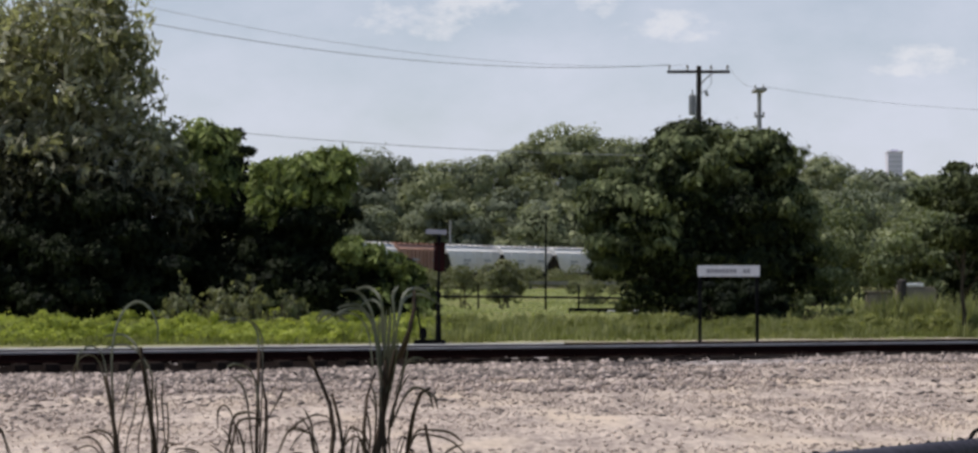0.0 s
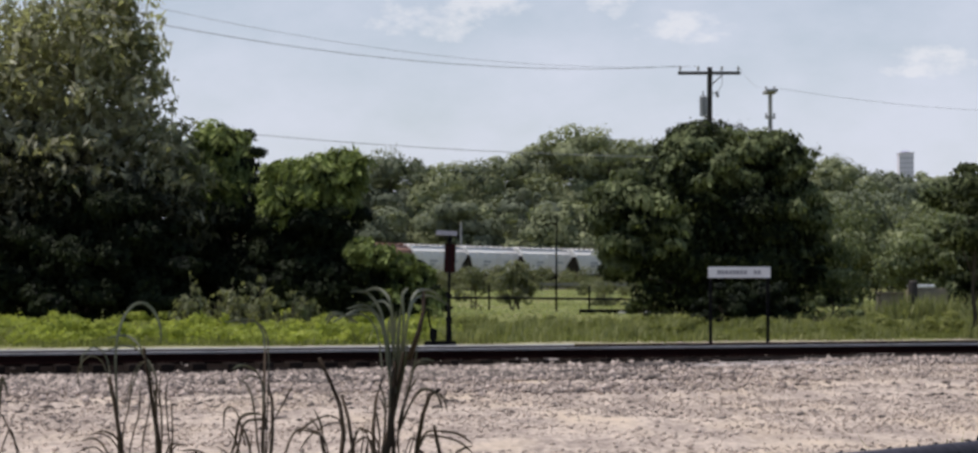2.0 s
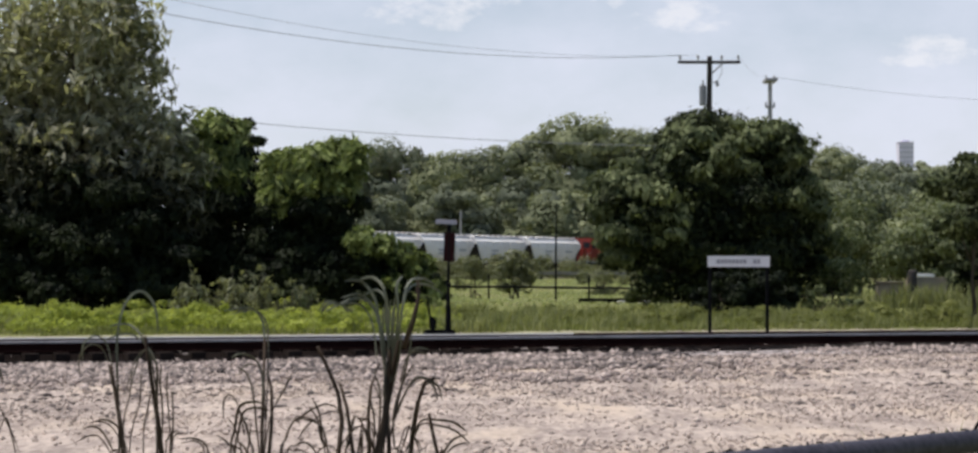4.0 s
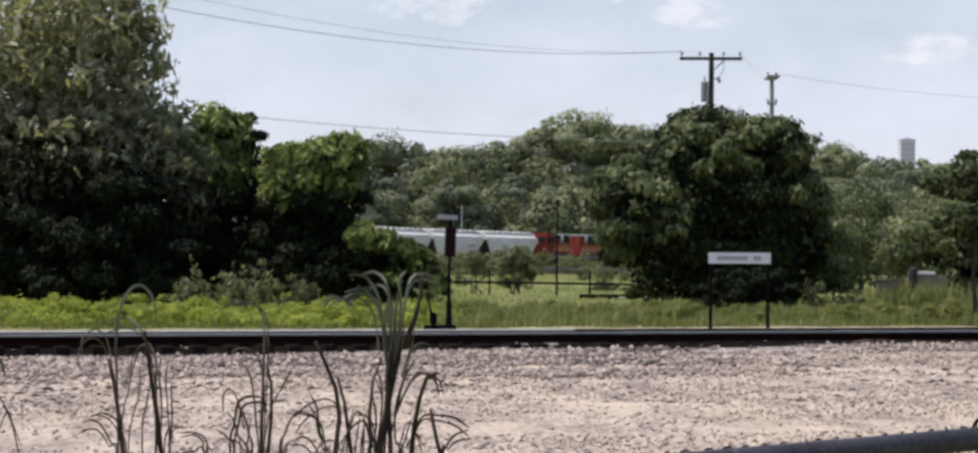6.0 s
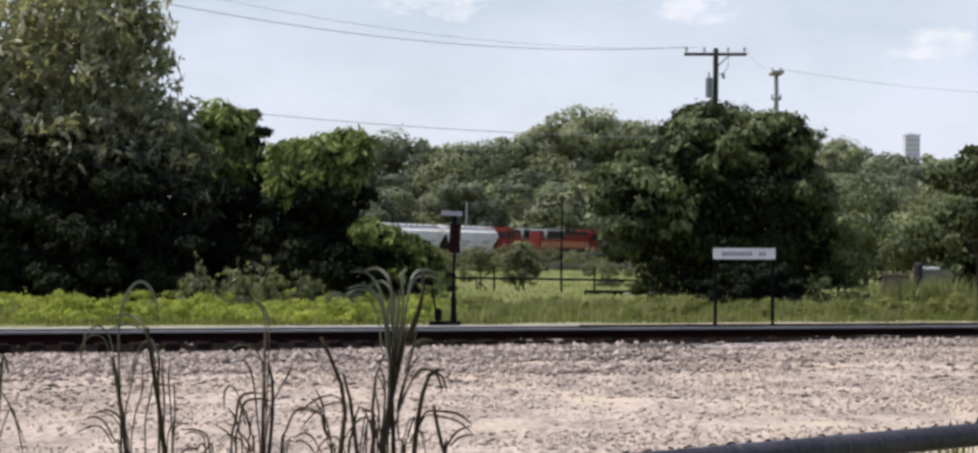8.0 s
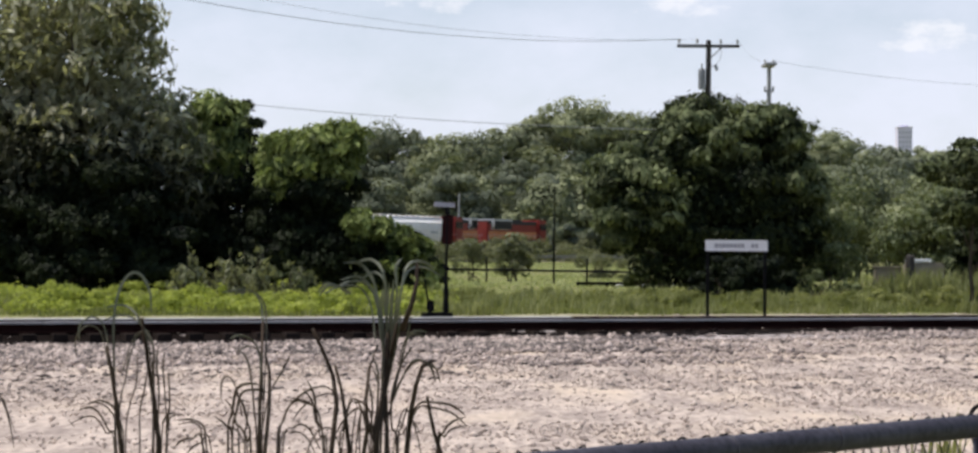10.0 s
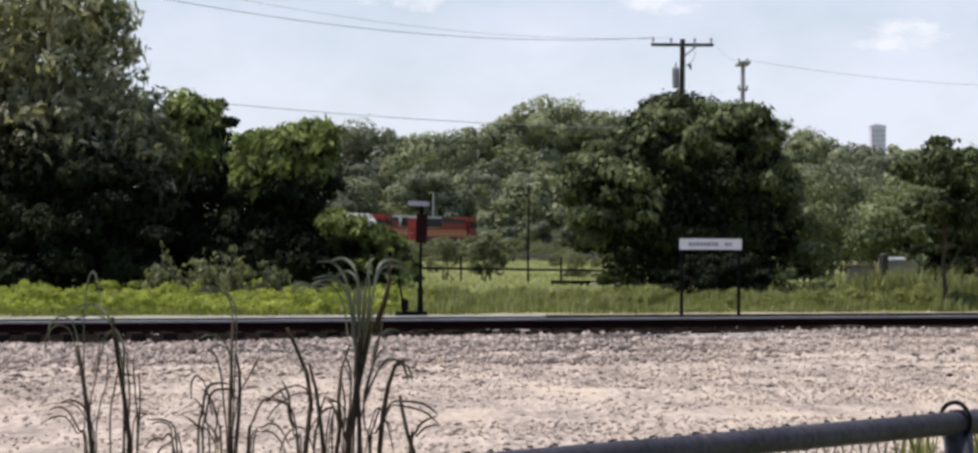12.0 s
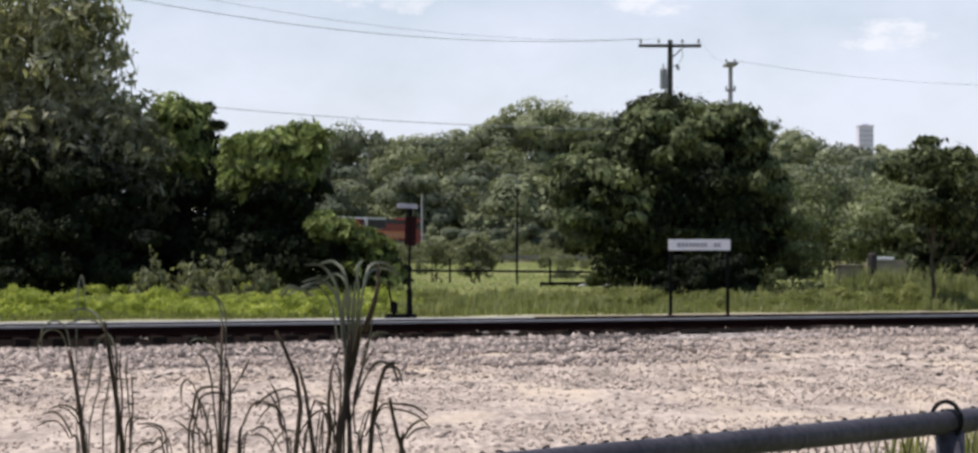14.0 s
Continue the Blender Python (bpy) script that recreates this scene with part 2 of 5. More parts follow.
def tip_mat(name, low, dark, light, thin):
    """Grass that is brown about its lower stem and paler green towards the tip."""
    m = leaf_mat(name, dark, light, thin, glow=(0.8, 0.85, 0.7), scale=6.0)
    nt = m.node_tree
    N, L = nt.nodes.new, nt.links.new
    p = nt.nodes["Principled BSDF"]
    tc, sep, rg, mx = N("ShaderNodeTexCoord"), N("ShaderNodeSeparateXYZ"), N("ShaderNodeMapRange"), N("ShaderNodeMixRGB")
    L(tc.outputs["Object"], sep.inputs[0])
    rg.inputs[1].default_value, rg.inputs[2].default_value = 1.16, 1.36
    L(sep.outputs[2], rg.inputs[0])
    mx.inputs[1].default_value = (*low, 1)
    L(rg.outputs[0], mx.inputs[0])
    L(p.inputs["Base Color"].links[0].from_socket, mx.inputs[2])
    L(mx.outputs[0], p.inputs["Base Color"])
    tr = [n for n in nt.nodes if n.bl_idname == "ShaderNodeBsdfTranslucent"][0]
    L(mx.outputs[0], tr.inputs[0])
    return m


CULM = leaf_mat("dry_grass_stem", (0.026, 0.017, 0.012), (0.08, 0.055, 0.039), 0.05, scale=3.0)
BLADE_DRY = tip_mat("half_dry_grass_blade", (0.075, 0.053, 0.04), (0.12, 0.11, 0.08), (0.26, 0.24, 0.18), 0.15)
BLADE = tip_mat("tall_grass_blade", (0.085, 0.062, 0.044), (0.11, 0.115, 0.085), (0.29, 0.3, 0.235), 0.2)


# ---- mesh helpers ----
def finish(bm, name, material, smooth=False):
    me = bpy.data.meshes.new(name)
    bm.normal_update()
    bm.to_mesh(me)
    bm.free()
    for x in material if isinstance(material, (list, tuple)) else [material]:
        me.materials.append(x)
    if smooth:
        me.polygons.foreach_set("use_smooth", [True] * len(me.polygons))
    return me


def part(name, bm, material, parent, label="", smooth=False):
    ob = new(name, finish(bm, name, material, smooth))
    ob.parent = parent
    return tagged(ob, label)


def thing(name, m, label, category, group="", kind=""):
    ob = new(name)
    ob.matrix_basis = m
    return tagged(ob, label, category, group, kind)


def box(bm, x0, x1, y0, y1, z0, z1, bevel=0.0, rot=None):
    g = bmesh.ops.create_cube(bm, size=1.0)
    vs = g["verts"]
    c = Vector(((x0 + x1) / 2, (y0 + y1) / 2, (z0 + z1) / 2))
    for v in vs:
        v.co = Vector((v.co.x * (x1 - x0), v.co.y * (y1 - y0), v.co.z * (z1 - z0)))
        if rot is not None:
            v.co = rot @ v.co
        v.co += c
    if bevel:
        es = list({e for v in vs for e in v.link_edges})
        bmesh.ops.bevel(bm, geom=es, offset=bevel, segments=2, affect="EDGES")
    return bm


def tube(bm, pts, radii, sides=8, cap=True):
    """A round bar along pts with a radius at each."""
    pts = [Vector(p) for p in pts]
    if isinstance(radii, (int, float)):
        radii = [radii] * len(pts)
    rings = []
    for i, p in enumerate(pts):
        d = (pts[min(i + 1, len(pts) - 1)] - pts[max(i - 1, 0)]).normalized()
        a = d.cross(Vector((0.31, 0.87, 0.38)) if abs(d.z) > 0.8 else Vector((0, 0, 1))).normalized()
        b = d.cross(a)
        rings.append([bm.verts.new(p + (a * math.cos(k * 2 * math.pi / sides) + b * math.sin(k * 2 * math.pi / sides)) * radii[i]) for k in range(sides)])
    for r, q in zip(rings, rings[1:]):
        for k in range(sides):
            bm.faces.new((r[k], r[(k + 1) % sides], q[(k + 1) % sides], q[k]))
    if cap:
        bm.faces.new(rings[0][::-1])
        bm.faces.new(rings[-1])
    return bm


def sweep(bm, profile, path, close=True):
    """A profile of (side, up) carried along a path of (point, side direction)."""
    rings = []
    for p, s in path:
        rings.append([bm.verts.new(Vector(p) + Vector(s) * u + Vector((0, 0, w))) for u, w in profile])
    n = len(profile)
    for r, q in zip(rings, rings[1:]):
        for k in range(n if close else n - 1):
            bm.faces.new((r[k], q[k], q[(k + 1) % n], r[(k + 1) % n]))
    if close:
        bm.faces.new(rings[0])
        bm.faces.new(rings[-1][::-1])
    return bm


def cards(name, verts, quads, material, parent=None):
    """One mesh from arrays of corners and four-sided faces."""
    me = bpy.data.meshes.new(name)
    n, f = len(verts), len(quads)
    me.vertices.add(n)
    me.vertices.foreach_set("co", np.asarray(verts, np.float32).ravel())
    me.loops.add(f * 4)
    me.loops.foreach_set("vertex_index", np.asarray(quads, np.int32).ravel())
    me.polygons.add(f)
    me.polygons.foreach_set("loop_start", np.arange(0, f * 4, 4, dtype=np.int32))
    me.update(calc_edges=True)
    me.materials.append(material)
    ob = new(name, me)
    ob.parent = parent
    return ob


def leaf_cloud(rng, lobes, count, size, per=240, lo=0.2, hi=0.46, hang=0.35, slim=0.42, wild=0.75, stray=0.1):
    """Leaves over clumps that sit on ellipsoid lobes (x, y, z, rx, ry, rz); hang: droop of the leaves, slim: their breadth, wild: how unruly they lie, stray: the share that stands out."""
    lob = np.array(lobes, float)
    vol = (lob[:, 3] * lob[:, 4] * lob[:, 5]) ** 0.67
    nc = max(14, int(count / per))
    pick = rng.choice(len(lob), nc, p=vol / vol.sum())
    d = rng.normal(size=(nc, 3))
    d /= np.linalg.norm(d, axis=1)[:, None]
    rad = np.where(rng.random(nc) < 0.72, rng.uniform(0.74, 1.08, nc), rng.uniform(0.15, 0.74, nc))[:, None]
    cen = lob[pick, :3] + d * rad * lob[pick, 3:]
    cr = lob[pick, 3:].min(axis=1) * rng.uniform(lo, hi, nc)
    own = rng.choice(nc, count, p=cr ** 2 / (cr ** 2).sum())
    e = rng.normal(size=(count, 3))
    e /= np.linalg.norm(e, axis=1)[:, None]
    r = 0.45 + 0.6 * np.sqrt(rng.random((count, 1))) + np.where(rng.random((count, 1)) < stray, 0.5 * rng.random((count, 1)), 0)
    odd = rng.uniform(0.7, 1.4, (nc, 3)) * np.array((1.15, 1.1, 0.7))
    pos = cen[own] + e * r * cr[own][:, None] * odd[own]
    nrm = e * 1.4 + d[own] * 0.5 + rng.normal(size=(count, 3)) * wild + np.array((0, 0, 0.35))
    nrm /= np.linalg.norm(nrm, axis=1)[:, None]
    along = e * 0.5 + rng.normal(size=(count, 3)) * 0.6 + np.array((0, 0, -hang))
    along -= nrm * (along * nrm).sum(1)[:, None]
    along /= np.linalg.norm(along, axis=1)[:, None] + 1e-6
    side = np.cross(nrm, along)
    ln = (size * rng.uniform(0.55, 1.35, count))[:, None]
    wd = ln * slim * rng.uniform(0.7, 1.3, count)[:, None]
    tip = along * ln * 0.5 + np.array((0, 0, -1)) * ln * 0.25 * min(1.0, hang)
    v = np.stack([pos - along * ln * 0.5, pos + side * wd * 0.6 - nrm * wd * 0.2, pos + tip, pos - side * wd * 0.6 - nrm * wd * 0.2], 1).reshape(-1, 3)
    q = np.arange(count * 4).reshape(-1, 4)
    return v, q, cen


def tree(name, label, category, x, y, z, lobes, count, size, material, seed, trunk=0.16, group="", stems=1, limbs=9, second=None, per=240, lo=0.2, hi=0.46, cover=None, hang=0.35, slim=0.42, wild=0.75, skirt=0.0, stray=0.1):
    """Trunk and limbs up into the lobes, and a crown of single leaves. lobes are relative to the foot; second: a part of the leaves, or those below the height skirt."""
    rng = np.random.default_rng(seed)
    ob = thing(name, pose(x, y, z), label, category, group)
    v, q, cen = leaf_cloud(rng, lobes, count, size, per, lo, hi, hang, slim, wild, stray)
    top = max(l[2] for l in lobes)
    bm = bmesh.new()
    for k in range(stems):
        a = k * 2.4 + seed
        ox, oy = (0.25 * math.cos(a), 0.25 * math.sin(a)) if stems > 1 else (0, 0)
        tgt = lobes[k % len(lobes)]
        pts = [(ox, oy, -0.2)] + [(ox + (tgt[0] - ox) * s ** 1.4 + 0.12 * rng.normal() * s, oy + (tgt[1] - oy) * s ** 1.4, tgt[2] * s) for s in (0.15, 0.35, 0.6, 0.85, 1.0)]
        tube(bm, pts, [trunk * w for w in (1.3, 1.0, 0.85, 0.65, 0.4, 0.15)], 7)
    part("trunk", bm, BARK, ob, smooth=True)
    for i in range(min(limbs, len(cen))):
        bm = bmesh.new()
        c = cen[i]
        s0 = max(0.15 * top, c[2] * rng.uniform(0.3, 0.6))
        root = Vector((lobes[0][0] * (s0 / max(top, 0.1)) ** 1.4 * 0.6, lobes[0][1] * 0.3, s0))
        mid = root.lerp(Vector(c), 0.5) + Vector((0, 0, 0.12 * top * rng.random()))
        tube(bm, [root, mid, c], [trunk * 0.45, trunk * 0.3, trunk * 0.08], 5)
        part("limb", bm, BARK, ob, smooth=True)
    # outer leaves whose paler colour stands for sun on the crown
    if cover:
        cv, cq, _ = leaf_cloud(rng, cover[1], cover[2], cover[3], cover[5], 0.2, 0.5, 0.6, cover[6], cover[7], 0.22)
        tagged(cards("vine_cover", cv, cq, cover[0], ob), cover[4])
    if second is None:
        cards("crown", v, q, material, ob)
    else:
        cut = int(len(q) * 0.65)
        # leaves below the skirt get the leaf coloured for shade
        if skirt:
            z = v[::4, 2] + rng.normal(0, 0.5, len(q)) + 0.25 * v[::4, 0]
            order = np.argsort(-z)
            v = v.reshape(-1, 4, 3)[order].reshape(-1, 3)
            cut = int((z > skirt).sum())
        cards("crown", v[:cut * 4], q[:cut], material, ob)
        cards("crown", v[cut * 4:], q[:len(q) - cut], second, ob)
    return ob


# ---- the track ----
A0 = Vector((-7.84, 35.0, 0))
U = Vector((0.948, 0.319, 0)).normalized()
NRM = Vector((-U.y, U.x, 0))


def on_track(s, n, z=0.0):
    """A place s metres along the near rail and n metres beyond it."""
    p = A0 + U * s + NRM * n
    return Vector((p.x, p.y, z))


def ground_height(n, s=8.0):
    """Height of the ground by its distance n beyond the near rail; s: along it. The near shoulder is washed out towards one end."""
    washed = 0.16 * min(1.0, max(0.0, (16 - s) / 18))
    pts = ((-40, 0.0), (-9, 0.0), (-3.5, 0.02 - washed * 0.5), (-0.75, 0.05 - washed), (-0.25, 0.06 - washed), (-0.05, 0.085), (2.6, 0.085), (5.5, 0.10), (9, 0.02), (14, 0.0), (5000, 0.0))
    for (a, za), (b, zb) in zip(pts, pts[1:]):
        if n <= b:
            return za + (zb - za) * (n - a) / (b - a)
    return 0.0


def build_ground():
    bm = bmesh.new()
    ss = [-3000, -600, -150, -60, -30, -15, 0, 15, 30, 45, 60, 120, 300, 900, 3000]
    ns = [-3000, -500, -120, -40, -9, -3.5, -0.75, -0.25, -0.05, 2.6, 5.5, 9, 14, 30, 60, 120, 240, 500, 1200, 4000]
    grid = [[bm.verts.new(on_track(s, n, ground_height(n, s) - 0.05)) for s in ss] for n in ns]
    for r, q in zip(grid, grid[1:]):
        for k in range(len(ss) - 1):
            bm.faces.new((r[k], r[k + 1], q[k + 1], q[k]))
    ob = tagged(new("ground", finish(bm, "ground", GROUND)), "flat grassy ground of the rail yard and pasture", "ground", kind="structure")
    # the gravel yard and the ballast lie on it
    rng = np.random.default_rng(5)
    for name, n0, n1, m, label in (("gravel_yard", -31, -1.9, GRAVEL, "pale pinkish crushed gravel yard beside the track"), ("ballast", -2.6, 5.0, BALLAST, "grey stone ballast bed under the rails"), ("service_strip", 4.7, 10.7, GRIT, "pale grassy gravel strip behind the track")):
        bm = bmesh.new()
        rows = []
        steps = 46 if name == "gravel_yard" else 52
        for j in range(steps + 1):
            n = n0 + (n1 - n0) * j / steps
            row = []
            for i in range(121):
                s = -45 + i * 0.9
                edge = 0.0 if 0 < j < steps else 0.7 * noise.noise((s * 0.5, n, 3))
                h = ground_height(n, s) + (0.03 * noise.noise((s * 0.35, n * 0.5, 1)) + 0.02 * noise.noise((s * 1.3, n * 1.6, 2)) if 0 < j < steps else -0.012)
                row.append(bm.verts.new(on_track(s, n + edge, h + (0.012 if name == "ballast" else 0.004))))
            rows.append(row)
        for r, q in zip(rows, rows[1:]):
            for k in range(120):
                bm.faces.new((r[k], r[k + 1], q[k + 1], q[k]))
        tagged(new(name, finish(bm, name, m, True)), label, "gravel", kind="structure")


def stones(name, label, count, s0, s1, n0, n1, lo, hi, material, seed, fade=0.0, long=1.0):
    """Loose stones: flattened, knocked octahedra, all in one mesh."""
    rng = np.random.default_rng(seed)
    s = rng.uniform(s0, s1, count)
    u = rng.random(count)
    n = n0 + (n1 - n0) * (u ** (1 + fade))
    keep = np.array([noise.noise((a * 0.22, b * 0.6, seed)) + 0.5 * noise.noise((a * 0.9, b * 1.8, seed + 1)) for a, b in zip(s, n)]) + rng.normal(0, 0.22, count) > -0.12 + (0.045 * (s - 4) if fade < 0 else 0)
    s, n = s[keep], n[keep]
    count = len(s)
    base = np.array([on_track(a, b, ground_height(b, a)) for a, b in zip(s, n)])
    size = rng.uniform(lo, hi, count) * (0.6 + 0.8 * rng.random(count) ** 3)
    octa = np.array([(1, 0, 0), (0, 1, 0), (-1, 0, 0), (0, -1, 0), (0.2, 0.1, 0.75), (0, 0, -0.6)])
    v = octa[None] * rng.uniform(0.6, 1.3, (count, 6, 1)) * size[:, None, None]
    ang = rng.uniform(0, 6.28, count)
    c, w = np.cos(ang)[:, None], np.sin(ang)[:, None]
    v = np.stack([v[..., 0] * c - v[..., 1] * w, v[..., 0] * w + v[..., 1] * c, v[..., 2]], -1) * np.array((long, 1, 1)) + base[:, None] + np.array((0, 0, 0.012)) + size[:, None, None] * np.array((0, 0, 0.25))
    tri = np.array([(0, 1, 4), (1, 2, 4), (2, 3, 4), (3, 0, 4), (1, 0, 5), (2, 1, 5), (3, 2, 5), (0, 3, 5)])
    f = (tri[None] + np.arange(count)[:, None, None] * 6).reshape(-1, 3)
    me = bpy.data.meshes.new(name)
    me.vertices.add(count * 6)
    me.vertices.foreach_set("co", v.astype(np.float32).ravel())
    me.loops.add(len(f) * 3)
    me.loops.foreach_set("vertex_index", f.astype(np.int32).ravel())
    me.polygons.add(len(f))
    me.polygons.foreach_set("loop_start", np.arange(0, len(f) * 3, 3, dtype=np.int32))
    me.update(calc_edges=True)
    me.materials.append(material)
    tagged(new(name, me), label, "stones", kind="stuff")


RAIL = ((-0.07, 0), (0.07, 0), (0.07, 0.015), (0.014, 0.035), (0.011, 0.13), (0.036, 0.145), (0.036, 0.172), (0.028, 0.180), (-0.028, 0.180), (-0.036, 0.172), (-0.036, 0.145), (-0.011, 0.13), (-0.014, 0.035), (-0.07, 0.015))


def build_track():
    track = thing("railway_track", pose(0, 0, 0), "standard gauge railway track with dark rusty rails on timber ties", "railway track")
    for n, s0, s1 in ((0.0, -60, 80), (1.5, -60, 80)):
        bm = bmesh.new()
        path = [(on_track(s, n, 0.1), NRM) for s in np.linspace(s0, s1, 36)]
        sweep(bm, RAIL, path)
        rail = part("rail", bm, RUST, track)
        bm = bmesh.new()
        if n > 1:  # its head is worn bright as far as the switch joint
            path = [(on_track(s, n, 0.1), NRM) for s in np.linspace(s0, 10.2, 24)]
            sweep(bm, ((-0.039, 0.158), (0.039, 0.158), (0.039, 0.175), (0.03, 0.184), (-0.03, 0.184), (-0.039, 0.175)), path)
            part("rail_head", bm, WORN, rail, "pale worn running surface")
            continue
        sweep(bm, ((-0.038, 0.142), (0.038, 0.142), (0.038, 0.174), (0.029, 0.183), (-0.029, 0.183), (-0.038, 0.174)), path)
        part("rail_head", bm, HEAD, rail, "worn shiny running surface")
    bm = bmesh.new()
    box(bm, -1.3, 1.3, -0.115, 0.115, -0.07, 0.088, 0.01)
    me = finish(bm, "tie", TIE)
    ang = math.atan2(NRM.y, NRM.x)
    rng = np.random.default_rng(8)
    for i in range(92):
        s = -17 + i * 0.54
        t = new("tie", me)
        t.parent = track
        t.matrix_basis = Matrix.Translation(on_track(s + 0.03 * rng.normal(), 0.75 + 0.04 * rng.normal(), 0.008)) @ Matrix.Rotation(ang + 0.01 * rng.normal(), 4, "Z")
    bm = bmesh.new()
    box(bm, -0.19, 0.19, -0.09, 0.09, 0.088, 0.102)
    for a in (-0.1, 0.1):
        box(bm, a - 0.015, a + 0.015, -0.05, -0.02, 0.1, 0.135)
    me = finish(bm, "tie_plate", RUST)
    for i in range(92):
        for n in (0.0, 1.5):
            t = new("tie_plate", me)
            t.parent = track
            t.matrix_basis = Matrix.Translation(on_track(-17 + i * 0.54, n, 0.0)) @ Matrix.Rotation(ang, 4, "Z")
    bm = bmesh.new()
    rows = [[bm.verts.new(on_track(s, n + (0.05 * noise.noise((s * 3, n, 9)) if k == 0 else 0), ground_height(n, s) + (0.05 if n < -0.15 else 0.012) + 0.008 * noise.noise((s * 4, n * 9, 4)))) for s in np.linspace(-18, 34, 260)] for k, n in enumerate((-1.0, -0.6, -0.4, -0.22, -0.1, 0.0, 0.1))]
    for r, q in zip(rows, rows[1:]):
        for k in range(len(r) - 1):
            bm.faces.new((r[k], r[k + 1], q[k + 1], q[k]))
    part("ballast_strip", bm, DARKSTRIP, track, "blackish ballast strip under the rail")
    # bolted joint bars
    bm = bmesh.new()
    box(bm, -0.45, 0.45, -0.032, -0.014, 0.14, 0.225, 0.004)
    for a in (-0.36, -0.22, -0.07, 0.07, 0.22, 0.36):
        tube(bm, [(a, -0.03, 0.18), (a, -0.055, 0.18)], 0.016, 6)
    me = finish(bm, "joint_bar", RUST)
    for s in (-2.4, 9.7, 17.2):
        t = new("joint_bar", me)
        t.parent = track
        t.matrix_basis = Matrix.Translation(on_track(s, 0, 0)) @ Matrix.Rotation(math.atan2(U.y, U.x), 4, "Z")


build_ground()
build_track()

# ---- trees ----
def build_trees():
    vine = "leafy vine hanging over the crown, coloured pale as if sunlit"
    # tall thin-leaved tree; lower leaves and skirts are coloured dark for shade
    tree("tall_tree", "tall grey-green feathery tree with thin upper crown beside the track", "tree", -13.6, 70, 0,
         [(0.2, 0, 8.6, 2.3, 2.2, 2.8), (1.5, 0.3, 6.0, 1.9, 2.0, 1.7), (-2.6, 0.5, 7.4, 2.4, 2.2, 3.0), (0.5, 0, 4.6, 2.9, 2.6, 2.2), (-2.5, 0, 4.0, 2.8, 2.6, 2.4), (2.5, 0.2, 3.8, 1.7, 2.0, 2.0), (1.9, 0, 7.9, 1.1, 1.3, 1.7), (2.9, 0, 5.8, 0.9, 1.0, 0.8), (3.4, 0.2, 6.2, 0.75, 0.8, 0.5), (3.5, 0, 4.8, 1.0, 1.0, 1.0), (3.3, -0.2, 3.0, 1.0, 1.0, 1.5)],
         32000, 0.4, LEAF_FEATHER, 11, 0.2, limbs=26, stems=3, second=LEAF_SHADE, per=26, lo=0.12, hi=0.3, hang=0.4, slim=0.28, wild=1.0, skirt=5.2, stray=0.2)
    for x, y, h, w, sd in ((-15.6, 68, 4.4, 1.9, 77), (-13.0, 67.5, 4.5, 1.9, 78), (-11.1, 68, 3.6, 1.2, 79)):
        tree("thicket_bush", "dense bush under the tall tree, coloured dark for shade", "bush", x, y, 0, [(0, 0, h * 0.6, w, 1.3, h * 0.5), (w * 0.6, 0, h * 0.4, w * 0.7, 1.2, h * 0.4), (-w * 0.6, 0, h * 0.4, w * 0.7, 1.2, h * 0.4), (0, -0.3, h * 0.22, w * 1.1, 1.3, h * 0.25)],
             18000, 0.22, LEAF_DEEP_SHADE, sd, 0.08, "bushes in the thicket", 3, 3)
    # vines carry the sunlit tops in their colour, crowns below the shade
    tree("dense_tree", "dense tree coloured dark for shade, hung with vines coloured as sunlit", "tree", -8.95, 73, 0,
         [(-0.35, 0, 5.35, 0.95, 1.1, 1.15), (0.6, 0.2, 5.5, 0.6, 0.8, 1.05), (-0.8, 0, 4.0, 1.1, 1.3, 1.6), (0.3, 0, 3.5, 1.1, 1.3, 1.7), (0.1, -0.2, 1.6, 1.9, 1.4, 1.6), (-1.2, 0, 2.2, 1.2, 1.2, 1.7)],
         42000, 0.2, LEAF_DEEP_SHADE, 12, 0.17, limbs=12, stems=2, second=LEAF_DEEP_SHADE, cover=(LEAF_VINE, [(-0.5, -0.3, 5.6, 0.9, 1.0, 0.9), (-0.9, -0.5, 4.7, 0.9, 0.9, 0.9), (-0.2, -0.8, 4.6, 0.8, 0.6, 0.8), (-1.2, -0.9, 3.7, 0.6, 0.5, 0.6)], 5600, 0.42, vine, 34, 0.27, 1.0))
